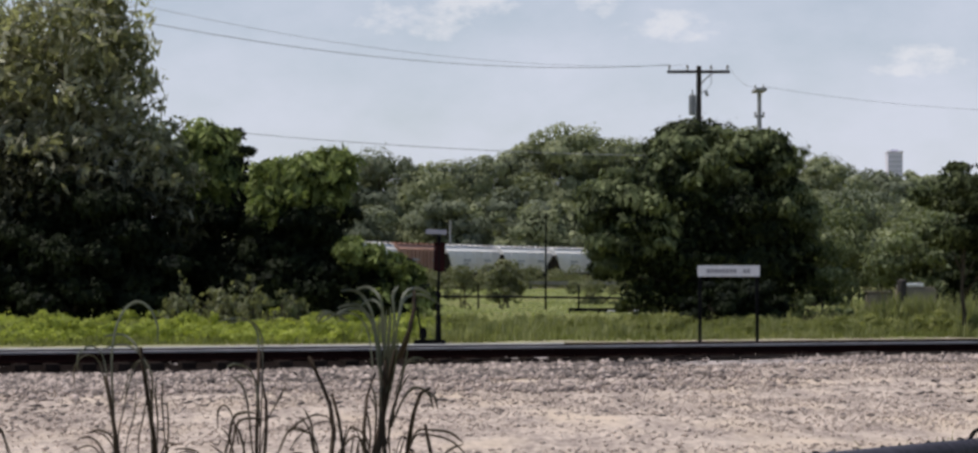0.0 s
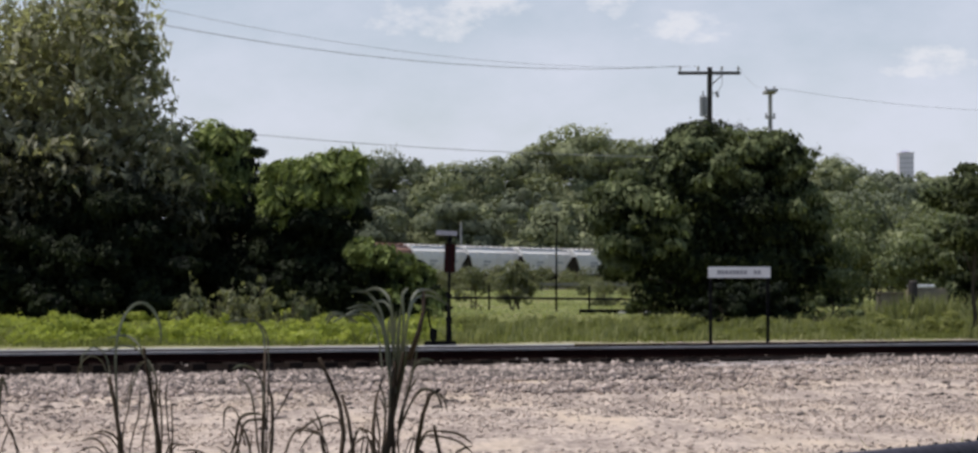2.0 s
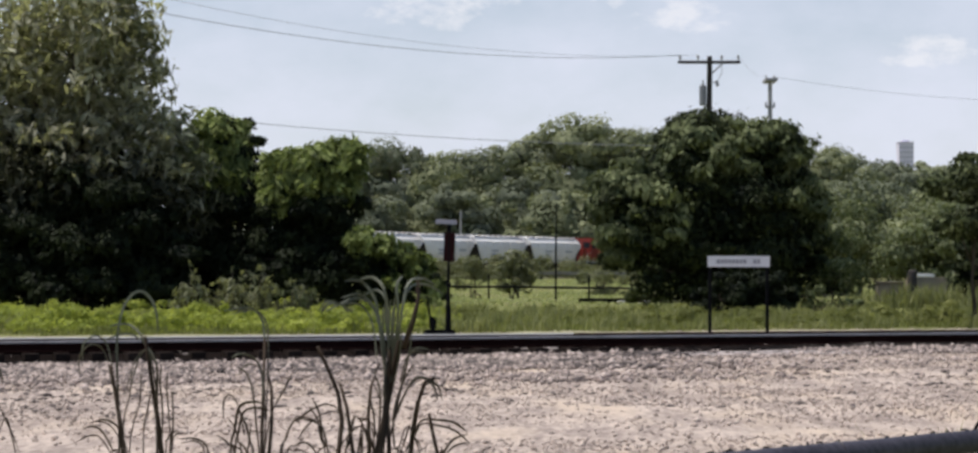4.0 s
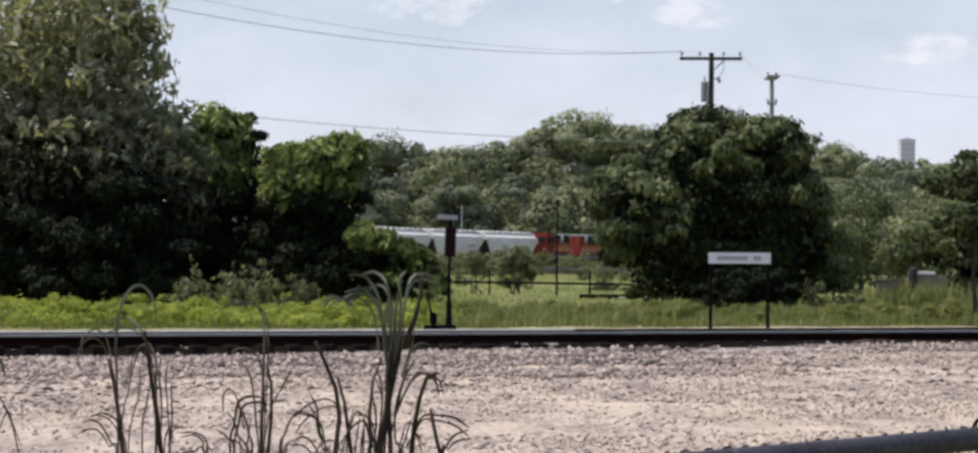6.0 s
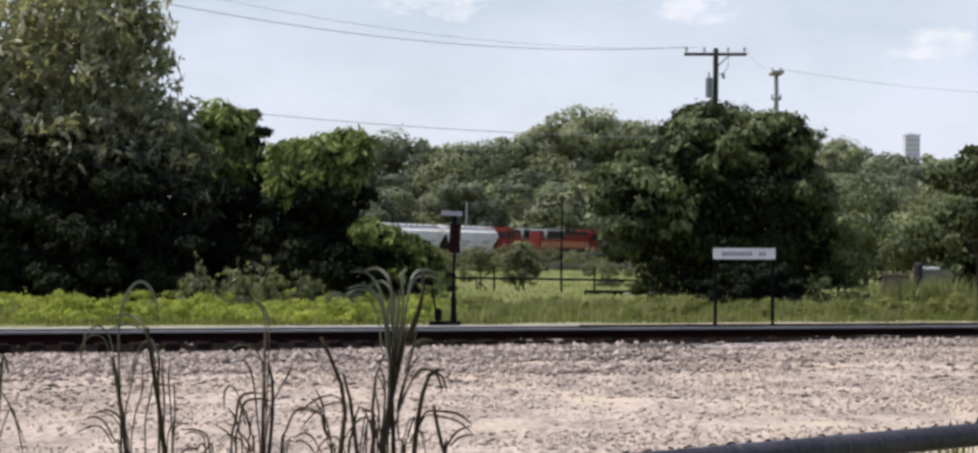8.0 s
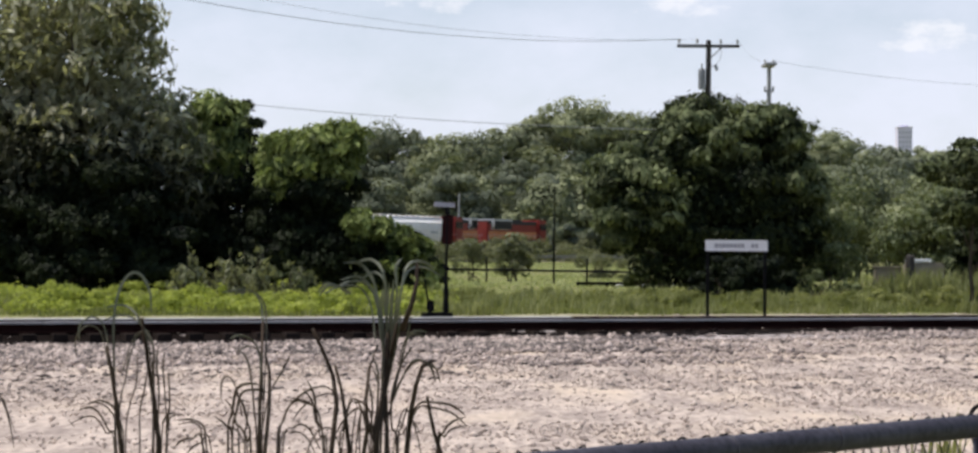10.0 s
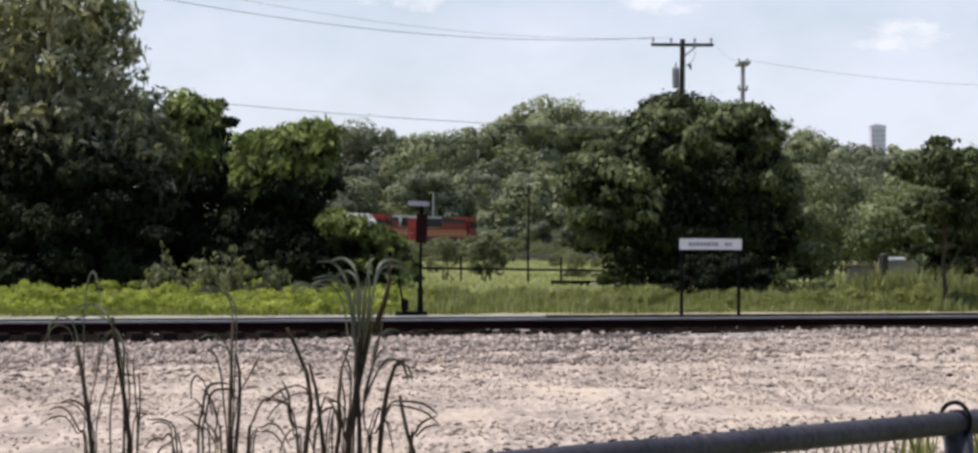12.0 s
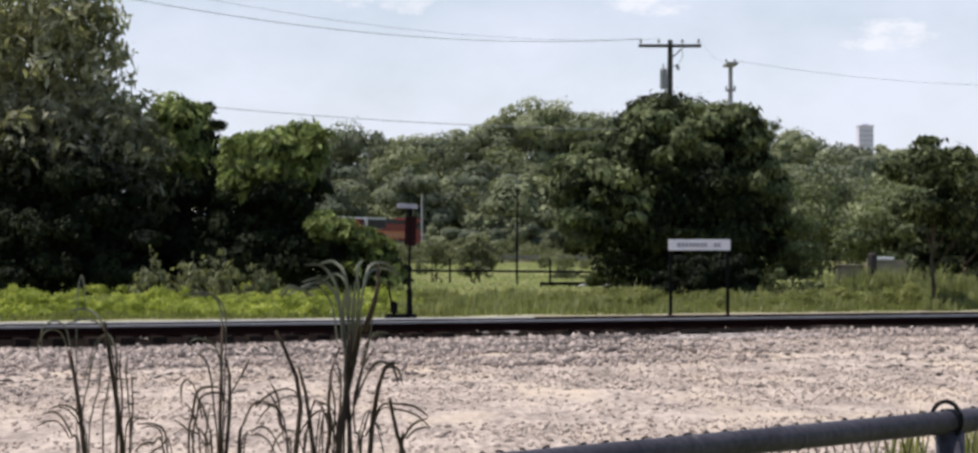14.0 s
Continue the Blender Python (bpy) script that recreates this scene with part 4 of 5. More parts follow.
def locomotive(label, length, mirror=1):
    car = thing("locomotive", pose(0, 0, 0), label, "locomotive", "cars of the passing train")
    h = length / 2 - 0.5
    bm = bmesh.new()
    box(bm, -h, h, -1.5, 1.5, 1.15, 1.55, 0.04)
    for sx in (-1, 1):
        box(bm, sx * (h - 0.1) - 0.12, sx * (h - 0.1) + 0.12, -1.5, 1.5, 0.45, 1.5, 0.04)
        tube(bm, [(sx * h, 0, 0.9), (sx * (h + 0.55), 0, 0.9)], 0.14, 8)
    part("underframe", bm, LBLK, car)
    bm = bmesh.new()
    for sy in (-1, 1):
        box(bm, -h + 0.1, h - 0.1, sy * 1.53 - 0.02, sy * 1.53 + 0.02, 1.38, 1.52)
    part("sill_stripe", bm, LROOF, car, "pale stripe along the sill")
    bm = bmesh.new()
    box(bm, -1.6, 1.6, -1.3, 1.3, 0.35, 1.12, 0.2)
    part("fuel_tank", bm, LBLK, car)
    c0 = mirror * (h - 3.6)
    # long hood
    a, b = sorted((-mirror * (h - 0.9), c0))
    bm = bmesh.new()
    box(bm, a, b, -1.1, 1.1, 1.55, 4.25, 0.12)
    hood = part("long_hood", bm, LRED, car)
    bm = bmesh.new()
    for sy in (-1, 1):
        box(bm, a + 0.15, b - 0.1, sy * 1.115 - 0.012, sy * 1.115 + 0.012, 2.2, 3.0)
    part("hood_stripe", bm, LYEL, hood, "orange-yellow band along the hood")
    bm = bmesh.new()
    for sy in (-1, 1):
        box(bm, a + 0.15, b - 0.1, sy * 1.12 - 0.012, sy * 1.12 + 0.012, 1.6, 2.0)
    part("hood_skirt", bm, LBLK, hood, "black band low on the hood")
    bm = bmesh.new()
    box(bm, a + 0.05, b - 0.05, -1.13, 1.13, 3.75, 4.3, 0.1)
    part("hood_roof", bm, LBLK, hood, "black roof panel")
    # flared radiator block at the hood's outer end
    w = (b - a) * 0.36
    r0 = a + 0.9 if mirror > 0 else b - 0.9 - w
    bm = bmesh.new()
    loft(bm, [[Vector((x, y, z)) for x, y in ((r0, -d), (r0 + w, -d), (r0 + w, d), (r0, d))] for z, d in ((3.2, 1.1), (3.7, 1.5), (4.5, 1.5))])
    rad = part("radiator_housing", bm, LROOF, car, "pale grey flared radiator housing")
    for sy in (-1, 1):
        bm = bmesh.new()
        box(bm, r0 + 0.1, r0 + w - 0.1, sy * 1.5 - 0.015, sy * 1.5 + 0.015, 3.3, 4.25)
        for k in range(12):
            x = r0 + 0.2 + (w - 0.4) * k / 11
            box(bm, x - 0.03, x + 0.03, sy * 1.53 - 0.02, sy * 1.53 + 0.02, 3.3, 4.25)
        part("grille", bm, LBLK, rad, "black louvred grille")
    for k in range(3):
        bm = bmesh.new()
        x = a + (b - a) * (0.55 + 0.12 * k)
        tube(bm, [(x, 0, 4.2), (x, 0, 4.45)], 0.4, 14)
        part("roof_fan", bm, LBLK, hood)
    bm = bmesh.new()
    box(bm, a + (b - a) * 0.45 - 0.3, a + (b - a) * 0.45 + 0.3, -0.3, 0.3, 4.2, 4.55, 0.05)
    part("exhaust_stack", bm, LBLK, hood)
    # cab and nose
    x0, x1 = sorted((c0, c0 + mirror * 2.1))
    bm = bmesh.new()
    box(bm, x0, x1, -1.5, 1.5, 1.55, 4.55, 0.15)
    cab = part("cab", bm, LRED, car)
    panes = [(x0 + k, x0 + k + 0.8, sy * 1.5 - 0.012, sy * 1.5 + 0.012) for sy in (-1, 1) for k in (0.15, 1.1)]
    panes += [(x1 - 0.01 if mirror > 0 else x0 - 0.015, x1 + 0.015 if mirror > 0 else x0 + 0.01, y, y + 0.95) for y in (-1.2, 0.25)]
    for xa, xb, ya, yb in panes:
        bm = bmesh.new()
        box(bm, xa, xb, ya, yb, 3.25, 4.02)
        part("cab_window", bm, GLASS, cab)
    x0, x1 = sorted((c0 + mirror * 2.1, c0 + mirror * 3.3))
    bm = bmesh.new()
    box(bm, x0, x1, -0.95, 0.95, 1.55, 3.2, 0.18)
    part("nose", bm, LRED, car)
    bm = bmesh.new()
    for sy in (-1, 1):
        for x in np.arange(-h + 0.4, h - 0.2, 1.6):
            tube(bm, [(x, sy * 1.45, 1.5), (x, sy * 1.45, 2.55)], 0.025, 5)
        tube(bm, [(-h + 0.4, sy * 1.45, 2.55), (h - 0.4, sy * 1.45, 2.55)], 0.025, 5)
    part("handrail", bm, LROOF, car)
    bogie(car, -h + 2.1)
    bogie(car, h - 2.1)
    return car


# centre of each car along the far curve at the start, and its length
W = 0.175
TRAIN = []


def build_train():
    hop = "off-white covered hopper car with rounded sides"
    for c, ln, what in ((574, 85, 0), (655.5, 78, 1), (739, 89, 0), (826, 85, 0), (911.5, 86, 0), (999, 88, 0)):
        car = hopper_car("brown covered hopper car with faded paint" if what else hop, BROWN if what else HOPPER, ln * W, bool(what))
        TRAIN.append((car, (c - 780.5) * W))
    TRAIN.append((locomotive("red and black locomotive with orange side band", 60 * W, -1), (1074.5 - 780.5) * W))
    TRAIN.append((locomotive("long red locomotive with orange band and pale radiator housing", 110 * W, 1), (1161 - 780.5) * W))
    # raised bed and rails of the far line
    bm = bmesh.new()
    path = []
    for q in np.linspace(-128, 150, 60):
        p, a = rail_path(q)
        path.append((Vector((p.x, p.y, 0)), Vector((-math.sin(a), math.cos(a), 0))))
    sweep(bm, ((-3.6, -0.1), (-2.0, 0.44), (2.0, 0.44), (3.6, -0.1)), path, True)
    tagged(new("embankment", finish(bm, "embankment", DARKBED)), "low stone embankment of the far railway line", "embankment", kind="structure")
    far = thing("far_railway_track", pose(0, 0, 0), "far railway track on its low embankment", "railway track")
    for n in (-0.75, 0.75):
        bm = bmesh.new()
        sweep(bm, [(a + n, b + 0.44) for a, b in RAIL], path)
        part("rail", bm, RUST, far)


    rng = np.random.default_rng(19)
    lumps = []
    for q in np.arange(-52, 52, 1.1):
        p, a = rail_path(q)
        off = -5.0 - 2.0 * rng.random()
        h = max(0.8, rng.uniform(1.1, 1.7) + 0.5 * noise.noise((q * 0.12, 0, 3)))
        lumps.append((p.x - off * math.sin(a), p.y + off * math.cos(a), h * 0.8, rng.uniform(0.7, 1.5), 0.9, h))
    v, q, _ = leaf_cloud(rng, lumps, 30000, 0.3, 60, 0.35, 0.8)
    tagged(cards("trackside_brush", v, q, LEAF_STALK), "dull olive brush growing along the far railway line", "brush", kind="stuff")


# ---- line-side things ----
def build_switch_stand():
    ob = thing("switch_stand", pose(-0.95, 41.0, 0.20), "tall black switch stand with white top target and red blade", "switch stand")
    bm = bmesh.new()
    box(bm, -0.46, 0.14, -0.14, 0.14, -0.14, 0.10, 0.02)
    box(bm, -0.36, -0.22, -0.1, 0.1, 0.1, 0.34, 0.03)
    part("base", bm, IRON, ob)
    bm = bmesh.new()
    tube(bm, [(0, 0, 0.08), (0, 0, 0.5), (0, 0, 0.52)], [0.06, 0.052, 0.042], 10)
    tube(bm, [(0, 0, 0.5), (0, 0, 0.9), (0.01, 0, 1.4), (0.02, 0, 2.06)], [0.046, 0.03, 0.027, 0.025], 8)
    for z in (0.52, 0.95):
        tube(bm, [(0, 0, z - 0.03), (0, 0, z + 0.03)], 0.062, 8)
    part("mast", bm, IRON, ob)
    bm = bmesh.new()
    box(bm, -0.085, 0.125, -0.02, 0.02, 1.38, 1.93, 0.008, Matrix.Rotation(radians(2), 3, "Y"))
    part("target_blade", bm, REDDARK, ob, "dark red lower target blade seen from its shaded side")
    bm = bmesh.new()
    box(bm, -0.02, 0.06, -0.06, 0.06, 1.93, 2.08, 0.02)
    part("lamp_bracket", bm, IRON, ob)
    bm = bmesh.new()
    box(bm, -0.24, 0.16, -0.012, 0.012, 2.08, 2.17, 0.006, Matrix.Rotation(radians(3), 3, "Y"))
    part("top_target", bm, GREYPLATE, ob, "white top target plate")
    bm = bmesh.new()
    tube(bm, [(-0.28, 0, 0.14), (-0.36, 0, 0.42), (-0.39, 0, 0.62), (-0.40, 0, 0.72)], [0.03, 0.022, 0.02, 0.028], 7)
    part("lever", bm, IRON, ob)
    bm = bmesh.new()
    box(bm, -0.2, -0.12, -2.4, -0.1, -0.11, -0.06, 0.01)
    part("throw_rod", bm, IRON, ob)


def build_sign():
    ob = thing("station_sign", pose(4.77, 43.5, 0.09), "white name board with faint dark lettering on two steel posts", "sign")
    for x in (-0.57, 0.57):
        bm = bmesh.new()
        box(bm, x - 0.032, x + 0.032, -0.03, 0.03, -0.3, 1.6, 0.008)
        part("post", bm, IRON, ob)
    bm = bmesh.new()
    box(bm, -0.62, 0.62, -0.05, -0.03, 1.395, 1.615, 0.006)
    board = part("board", bm, WHITE, ob, "white board")
    for x0, x1 in ((-0.44, -0.37), (-0.355, -0.30), (-0.285, -0.22), (-0.205, -0.15), (-0.135, -0.075), (-0.06, 0.0), (0.02, 0.07), (0.09, 0.15), (0.29, 0.35), (0.365, 0.42)):
        bm = bmesh.new()
        box(bm, x0, x1, -0.054, -0.0505, 1.465, 1.545)
        part("letter", bm, LETTER, board, "dark unreadable letter")


def insulator(parent, x, z):
    bm = bmesh.new()
    tube(bm, [(x, 0, z), (x, 0, z + 0.1), (x, 0, z + 0.11), (x, 0, z + 0.17), (x, 0, z + 0.18), (x, 0, z + 0.24)], [0.02, 0.02, 0.06, 0.05, 0.06, 0.03], 8)
    part("insulator", bm, PORCELAIN, parent)


def build_poles():
    ob = thing("utility_pole", pose(8.16, 85, 0), "dark wooden utility pole with crossarm and transformer", "utility pole")
    bm = bmesh.new()
    tube(bm, [(0, 0, -0.5), (0, 0, 5), (0.03, 0, 9.68)], [0.15, 0.125, 0.1], 10)
    part("pole", bm, POLEWOOD, ob)
    bm = bmesh.new()
    box(bm, -1.22, 1.22, -0.17, -0.08, 9.38, 9.5, 0.015)
    arm = part("crossarm", bm, POLEWOOD, ob)
    for x in (-1.12, -0.42, 0.5, 1.14):
        insulator(arm, x, 9.48)
    bm = bmesh.new()
    tube(bm, [(0.1, -0.1, 9.0), (0.55, -0.12, 9.4)], 0.025, 6)
    part("brace", bm, GALV, ob)
    bm = bmesh.new()
    tube(bm, [(-0.24, -0.1, 7.75), (-0.24, -0.1, 7.8), (-0.24, -0.1, 8.5), (-0.24, -0.1, 8.56)], [0.1, 0.14, 0.14, 0.1], 12)
    tube(bm, [(-0.24, -0.1, 8.55), (-0.24, -0.1, 8.75)], 0.03, 6)
    part("transformer", bm, TANK, ob, "grey transformer can")
    bm = bmesh.new()
    tube(bm, [(0.28, -0.1, 8.72), (0.34, -0.1, 8.5)], 0.06, 8)
    tube(bm, [(0.05, -0.1, 8.6), (0.3, -0.1, 8.7)], 0.02, 6)
    tube(bm, [(0.33, -0.1, 8.72), (0.5, -0.1, 9.0), (0.5, -0.1, 9.4)], 0.012, 5)
    part("cutout_fuse", bm, TANK, ob)
    bm = bmesh.new()
    for k in range(5):
        tube(bm, [(-0.1, -0.05, 7.2), (-0.35 - 0.06 * k, 0.05 * k, 7.5 - 0.12 * k), (-0.5, 0.03 * k, 7.2 - 0.1 * k)], 0.014, 5)
    part("service_wire", bm, IRON, ob)
    ob = thing("utility_pole", pose(14.26, 115, 0), "pale slim utility pole standing behind the tree", "utility pole")
    bm = bmesh.new()
    tube(bm, [(0, 0, -0.5), (0, 0, 6), (0, 0, 11.35)], [0.15, 0.135, 0.11], 10)
    part("pole", bm, PALEPOLE, ob)
    bm = bmesh.new()
    box(bm, -0.3, 0.3, -0.9, 0.9, 11.2, 11.35, 0.015)
    arm = part("crossarm", bm, PALEPOLE, ob)
    for x in (-0.22, 0.22):
        insulator(arm, x, 11.33)
    bm = bmesh.new()
    box(bm, -0.25, 0.25, -0.12, 0.12, 9.85, 9.97, 0.015)
    for x in (-0.22, 0.22):
        tube(bm, [(x, 0, 9.95), (x, 0, 10.15)], 0.05, 8)
    part("lower_bracket", bm, PALEPOLE, ob)


def cable(label, a, b, sag, r=0.018, n=26):
    bm = bmesh.new()
    a, b = Vector(a), Vector(b)
    pts = [a.lerp(b, i / n) - Vector((0, 0, 4 * sag * (i / n) * (1 - i / n))) for i in range(n + 1)]
    tube(bm, pts, r, 6)
    tagged(new("overhead_cable", finish(bm, "overhead_cable", CABLE, True)), label, "cable", "overhead cables")


def build_cables():
    cable("grey overhead power cable running to the utility pole", (7.04, 84.9, 9.72), (-21.2, 50, 10.8), 1.52, 0.011)
    cable("grey overhead power cable running to the utility pole", (7.74, 84.9, 9.72), (-21.2, 50, 11.6), 1.6, 0.006)
    cable("lower overhead cable between poles and trees", (8.16, 85, 6.15), (-27.9, 90, 9.8), 0.75, 0.015)
    cable("thin overhead cable to the pale pole", (9.3, 84.9, 9.72), (14.1, 115, 11.55), 0.35, 0.005)
    cable("overhead cable beyond the pale pole", (14.4, 115, 11.5), (46, 140, 12.6), 0.9, 0.009)


def build_pasture_fence():
    ob = thing("pasture_fence", pose(0, 95, 0), "dark pipe rail fence along the pasture", "fence")
    for x, h in ((-2.6, 1.2), (-0.46, 1.15), (3.9, 1.1), (6.4, 1.1)):
        bm = bmesh.new()
        tube(bm, [(x, 0, -0.2), (x, 0, h)], 0.045, 8)
        part("post", bm, IRON, ob)
    bm = bmesh.new()
    tube(bm, [(-2.8, -0.05, 0.60), (0, -0.05, 0.59), (3, -0.05, 0.56), (6.8, -0.05, 0.52)], 0.05, 8)
    part("rail", bm, IRON, ob)
    ob = thing("slim_pole", pose(2.47, 95.3, 0), "slim dark pole beside the pasture fence", "pole")
    bm = bmesh.new()
    tube(bm, [(0, 0, -0.3), (0, 0, 2), (0.02, 0, 4.2)], [0.05, 0.042, 0.03], 8)
    part("shaft", bm, IRON, ob)
    ob = thing("slim_pole", pose(-5.05, 285, 0), "slim pale pole behind the far railway line", "pole")
    bm = bmesh.new()
    tube(bm, [(0, 0, -0.3), (0, 0, 5), (0, 0, 8.7)], [0.16, 0.14, 0.11], 8)
    part("shaft", bm, PALEPOLE, ob)
    ob = thing("culvert", pose(6.5, 90, 0), "pale concrete culvert slab at the pasture edge", "culvert")
    bm = bmesh.new()
    box(bm, -1.6, 1.1, -0.5, 0.5, -0.1, 0.07, 0.03)
    part("slab", bm, SLAB, ob)
    bm = bmesh.new()
    box(bm, -3.2, 1.2, 0.55, 0.75, -0.1, 0.16, 0.02)
    part("edge_beam", bm, IRON, ob)
    ob = thing("barrier_rail", pose(10.5, 236, -0.35), "pale low barrier rail at the far side of the pasture", "barrier")
    bm = bmesh.new()
    box(bm, -7, 7, -0.1, 0.1, 0.9, 1.25, 0.04)
    part("beam", bm, DULL, ob)
    for x in (-6, -2, 2, 6):
        bm = bmesh.new()
        box(bm, x - 0.1, x + 0.1, 0.0, 0.09, -0.2, 0.95, 0.02)
        part("post", bm, POLEWOOD, ob)


def build_cabinet():
    ob = thing("utility_cabinet", pose(13.85, 72, -0.08), "tan metal utility cabinet with a white lid in the weeds", "cabinet")
    bm = bmesh.new()
    box(bm, -0.45, 0.85, -0.35, 0.35, 0.0, 1.22, 0.08)
    body = part("body", bm, TAN, ob)
    bm = bmesh.new()
    box(bm, -0.36, 0.46, -0.38, 0.38, 1.22, 1.34, 0.05)
    part("lid", bm, WHITE, ob, "white lid")
    bm = bmesh.new()
    box(bm, -0.38, 0.78, -0.365, -0.352, 0.15, 1.1, 0.004)
    part("door", bm, TAN, body)
    ob = thing("utility_cabinet", pose(13.05, 73, -0.08), "low tan metal utility cabinet half hidden by weeds", "cabinet")
    bm = bmesh.new()
    box(bm, -0.45, 0.45, -0.3, 0.3, 0.0, 1.02, 0.07)
    body = part("body", bm, TAN, ob)
    bm = bmesh.new()
    box(bm, -0.48, 0.48, -0.33, 0.33, 1.02, 1.08, 0.02)
    part("lid", bm, TAN, ob)
    bm = bmesh.new()
    box(bm, -0.39, 0.39, -0.315, -0.302, 0.12, 0.95, 0.004)
    part("door", bm, TAN, body)
    ob = thing("timber_post", pose(13.22, 70, 0), "short dark weathered timber post in the weeds", "post")
    bm = bmesh.new()
    tube(bm, [(0, 0, -0.2), (0, 0, 0.7), (0.02, 0, 1.34), (0.02, 0, 1.4)], [0.15, 0.14, 0.15, 0.09], 8)
    part("shaft", bm, POLEWOOD, ob)


def build_tower():
    ob = thing("tower_block", pose(278.5, 1500, 0), "slim pale grey tower block far beyond the wood", "building")
    bm = bmesh.new()
    box(bm, -5.0, 5.0, -5.0, 5.0, 0, 86)
    wall = part("wall", bm, CONCRETE, ob)
    bm = bmesh.new()
    box(bm, -5.3, 5.3, -5.3, 5.3, 86, 87)
    box(bm, -2.5, 2.5, -2.5, 2.5, 87, 88.2)
    part("roof", bm, CONCRETE, ob)
    bm = bmesh.new()
    box(bm, -0.8, 0.8, -0.06, 0.06, -0.8, 0.8)
    me = finish(bm, "window", TOWERGLASS)
    for k in range(10):
        for i in range(4):
            w = new("window", me)
            w.parent = wall
            w.matrix_basis = pose(-3.6 + 2.4 * i, -5.03, 83 - k * 3.3)


# ---- foreground: chain-link fence and tall grass ----
F0, F1 = Vector((0.268, 3.40, 1.181)), Vector((0.875, 3.96, 1.184))
FD = (F1 - F0).normalized()


def build_fence():
    ob = thing("chain_link_fence", pose(0, 0, 0), "grey galvanised chain-link fence with round top rail", "fence")
    a, b = F0 - FD * 3.0, F1 + FD * 3.2
    bm = bmesh.new()
    tube(bm, [a.lerp(b, i / 12) for i in range(13)], 0.0215, 20)
    rail = part("top_rail", bm, GALV, ob, smooth=True)
    side = Vector((-FD.y, FD.x, 0)).normalized()
    for k in (-1, 0, 1):
        p = POST + FD * (2.4 * k)
        bm = bmesh.new()
        tube(bm, [Vector((p.x, p.y, -0.3)), Vector((p.x, p.y, p.z - 0.018))], 0.0265, 18)
        post = part("post", bm, GALV, ob, smooth=True)
        bm = bmesh.new()
        tube(bm, [p - FD * 0.012 + side * (0.033 * math.cos(w)) + Vector((0, 0, 0.005 + 0.033 * math.sin(w))) for w in np.linspace(-0.9, 4.04, 17)], 0.0042, 7)
        part("loop_cap", bm, IRON, post, "dark wire eye over the rail", True)
        bm = bmesh.new()
        tube(bm, [p + FD * -0.006, p + FD * 0.006], 0.0245, 18)
        part("strap", bm, WIRE, post, smooth=True)
    # joints of the rail and wire ties
    for d in (0.16, 0.425, 0.93, -0.35, 1.4):
        bm = bmesh.new()
        p = F0 + FD * d
        tube(bm, [p - FD * 0.0022, p + FD * 0.0022], 0.0232, 18)
        part("tie_wire", bm, GALV, rail, smooth=True)
    # the diamond mesh, whose twisted ends stand over the rail
    bm = bmesh.new()
    total = (b - a).length
    step = 0.05
    n = int(total / step)
    for i in range(n):
        for sgn in (-1, 1):
            p = a + FD * (i * step)
            pts, z, x = [], p.z - 0.004, 0.0
            k = 0
            while z > 0.55:
                q = p + FD * (sgn * step * 0.5 * (k % 2 if sgn > 0 else k % 2))
                pts.append(Vector((q.x, q.y, z)) + side * (0.024 + 0.003 * (k % 2) * sgn))
                z -= step
                k += 1
            tube(bm, pts, 0.0016, 3, False)
    part("wire_mesh", bm, WIRE, ob, "diamond wire mesh")
    bm = bmesh.new()
    tube(bm, [(-0.008, 0, -0.001), (-0.003, 0, 0.0), (0.003, 0, 0.0), (0.008, 0, -0.002)], [0.0012, 0.0017, 0.0017, 0.0012], 5)
    me = finish(bm, "knuckle", IRON)
    rng = np.random.default_rng(3)
    turn = math.atan2(FD.y, FD.x)
    for i in range(int(3.2 / step)):
        p = F0 + FD * ((i - 20) * step + 0.008 * rng.normal()) + side * 0.004 + Vector((0, 0, 0.0225 + 0.001 * rng.random()))
        k = new("knuckle", me)
        k.parent = ob
        k.matrix_basis = Matrix.Translation(p) @ Matrix.Rotation(turn + 0.3 * rng.normal(), 4, "Z") @ Matrix.Rotation(0.15 * rng.normal(), 4, "Y")


POST = Vector((0.911, 3.994, 1.184))


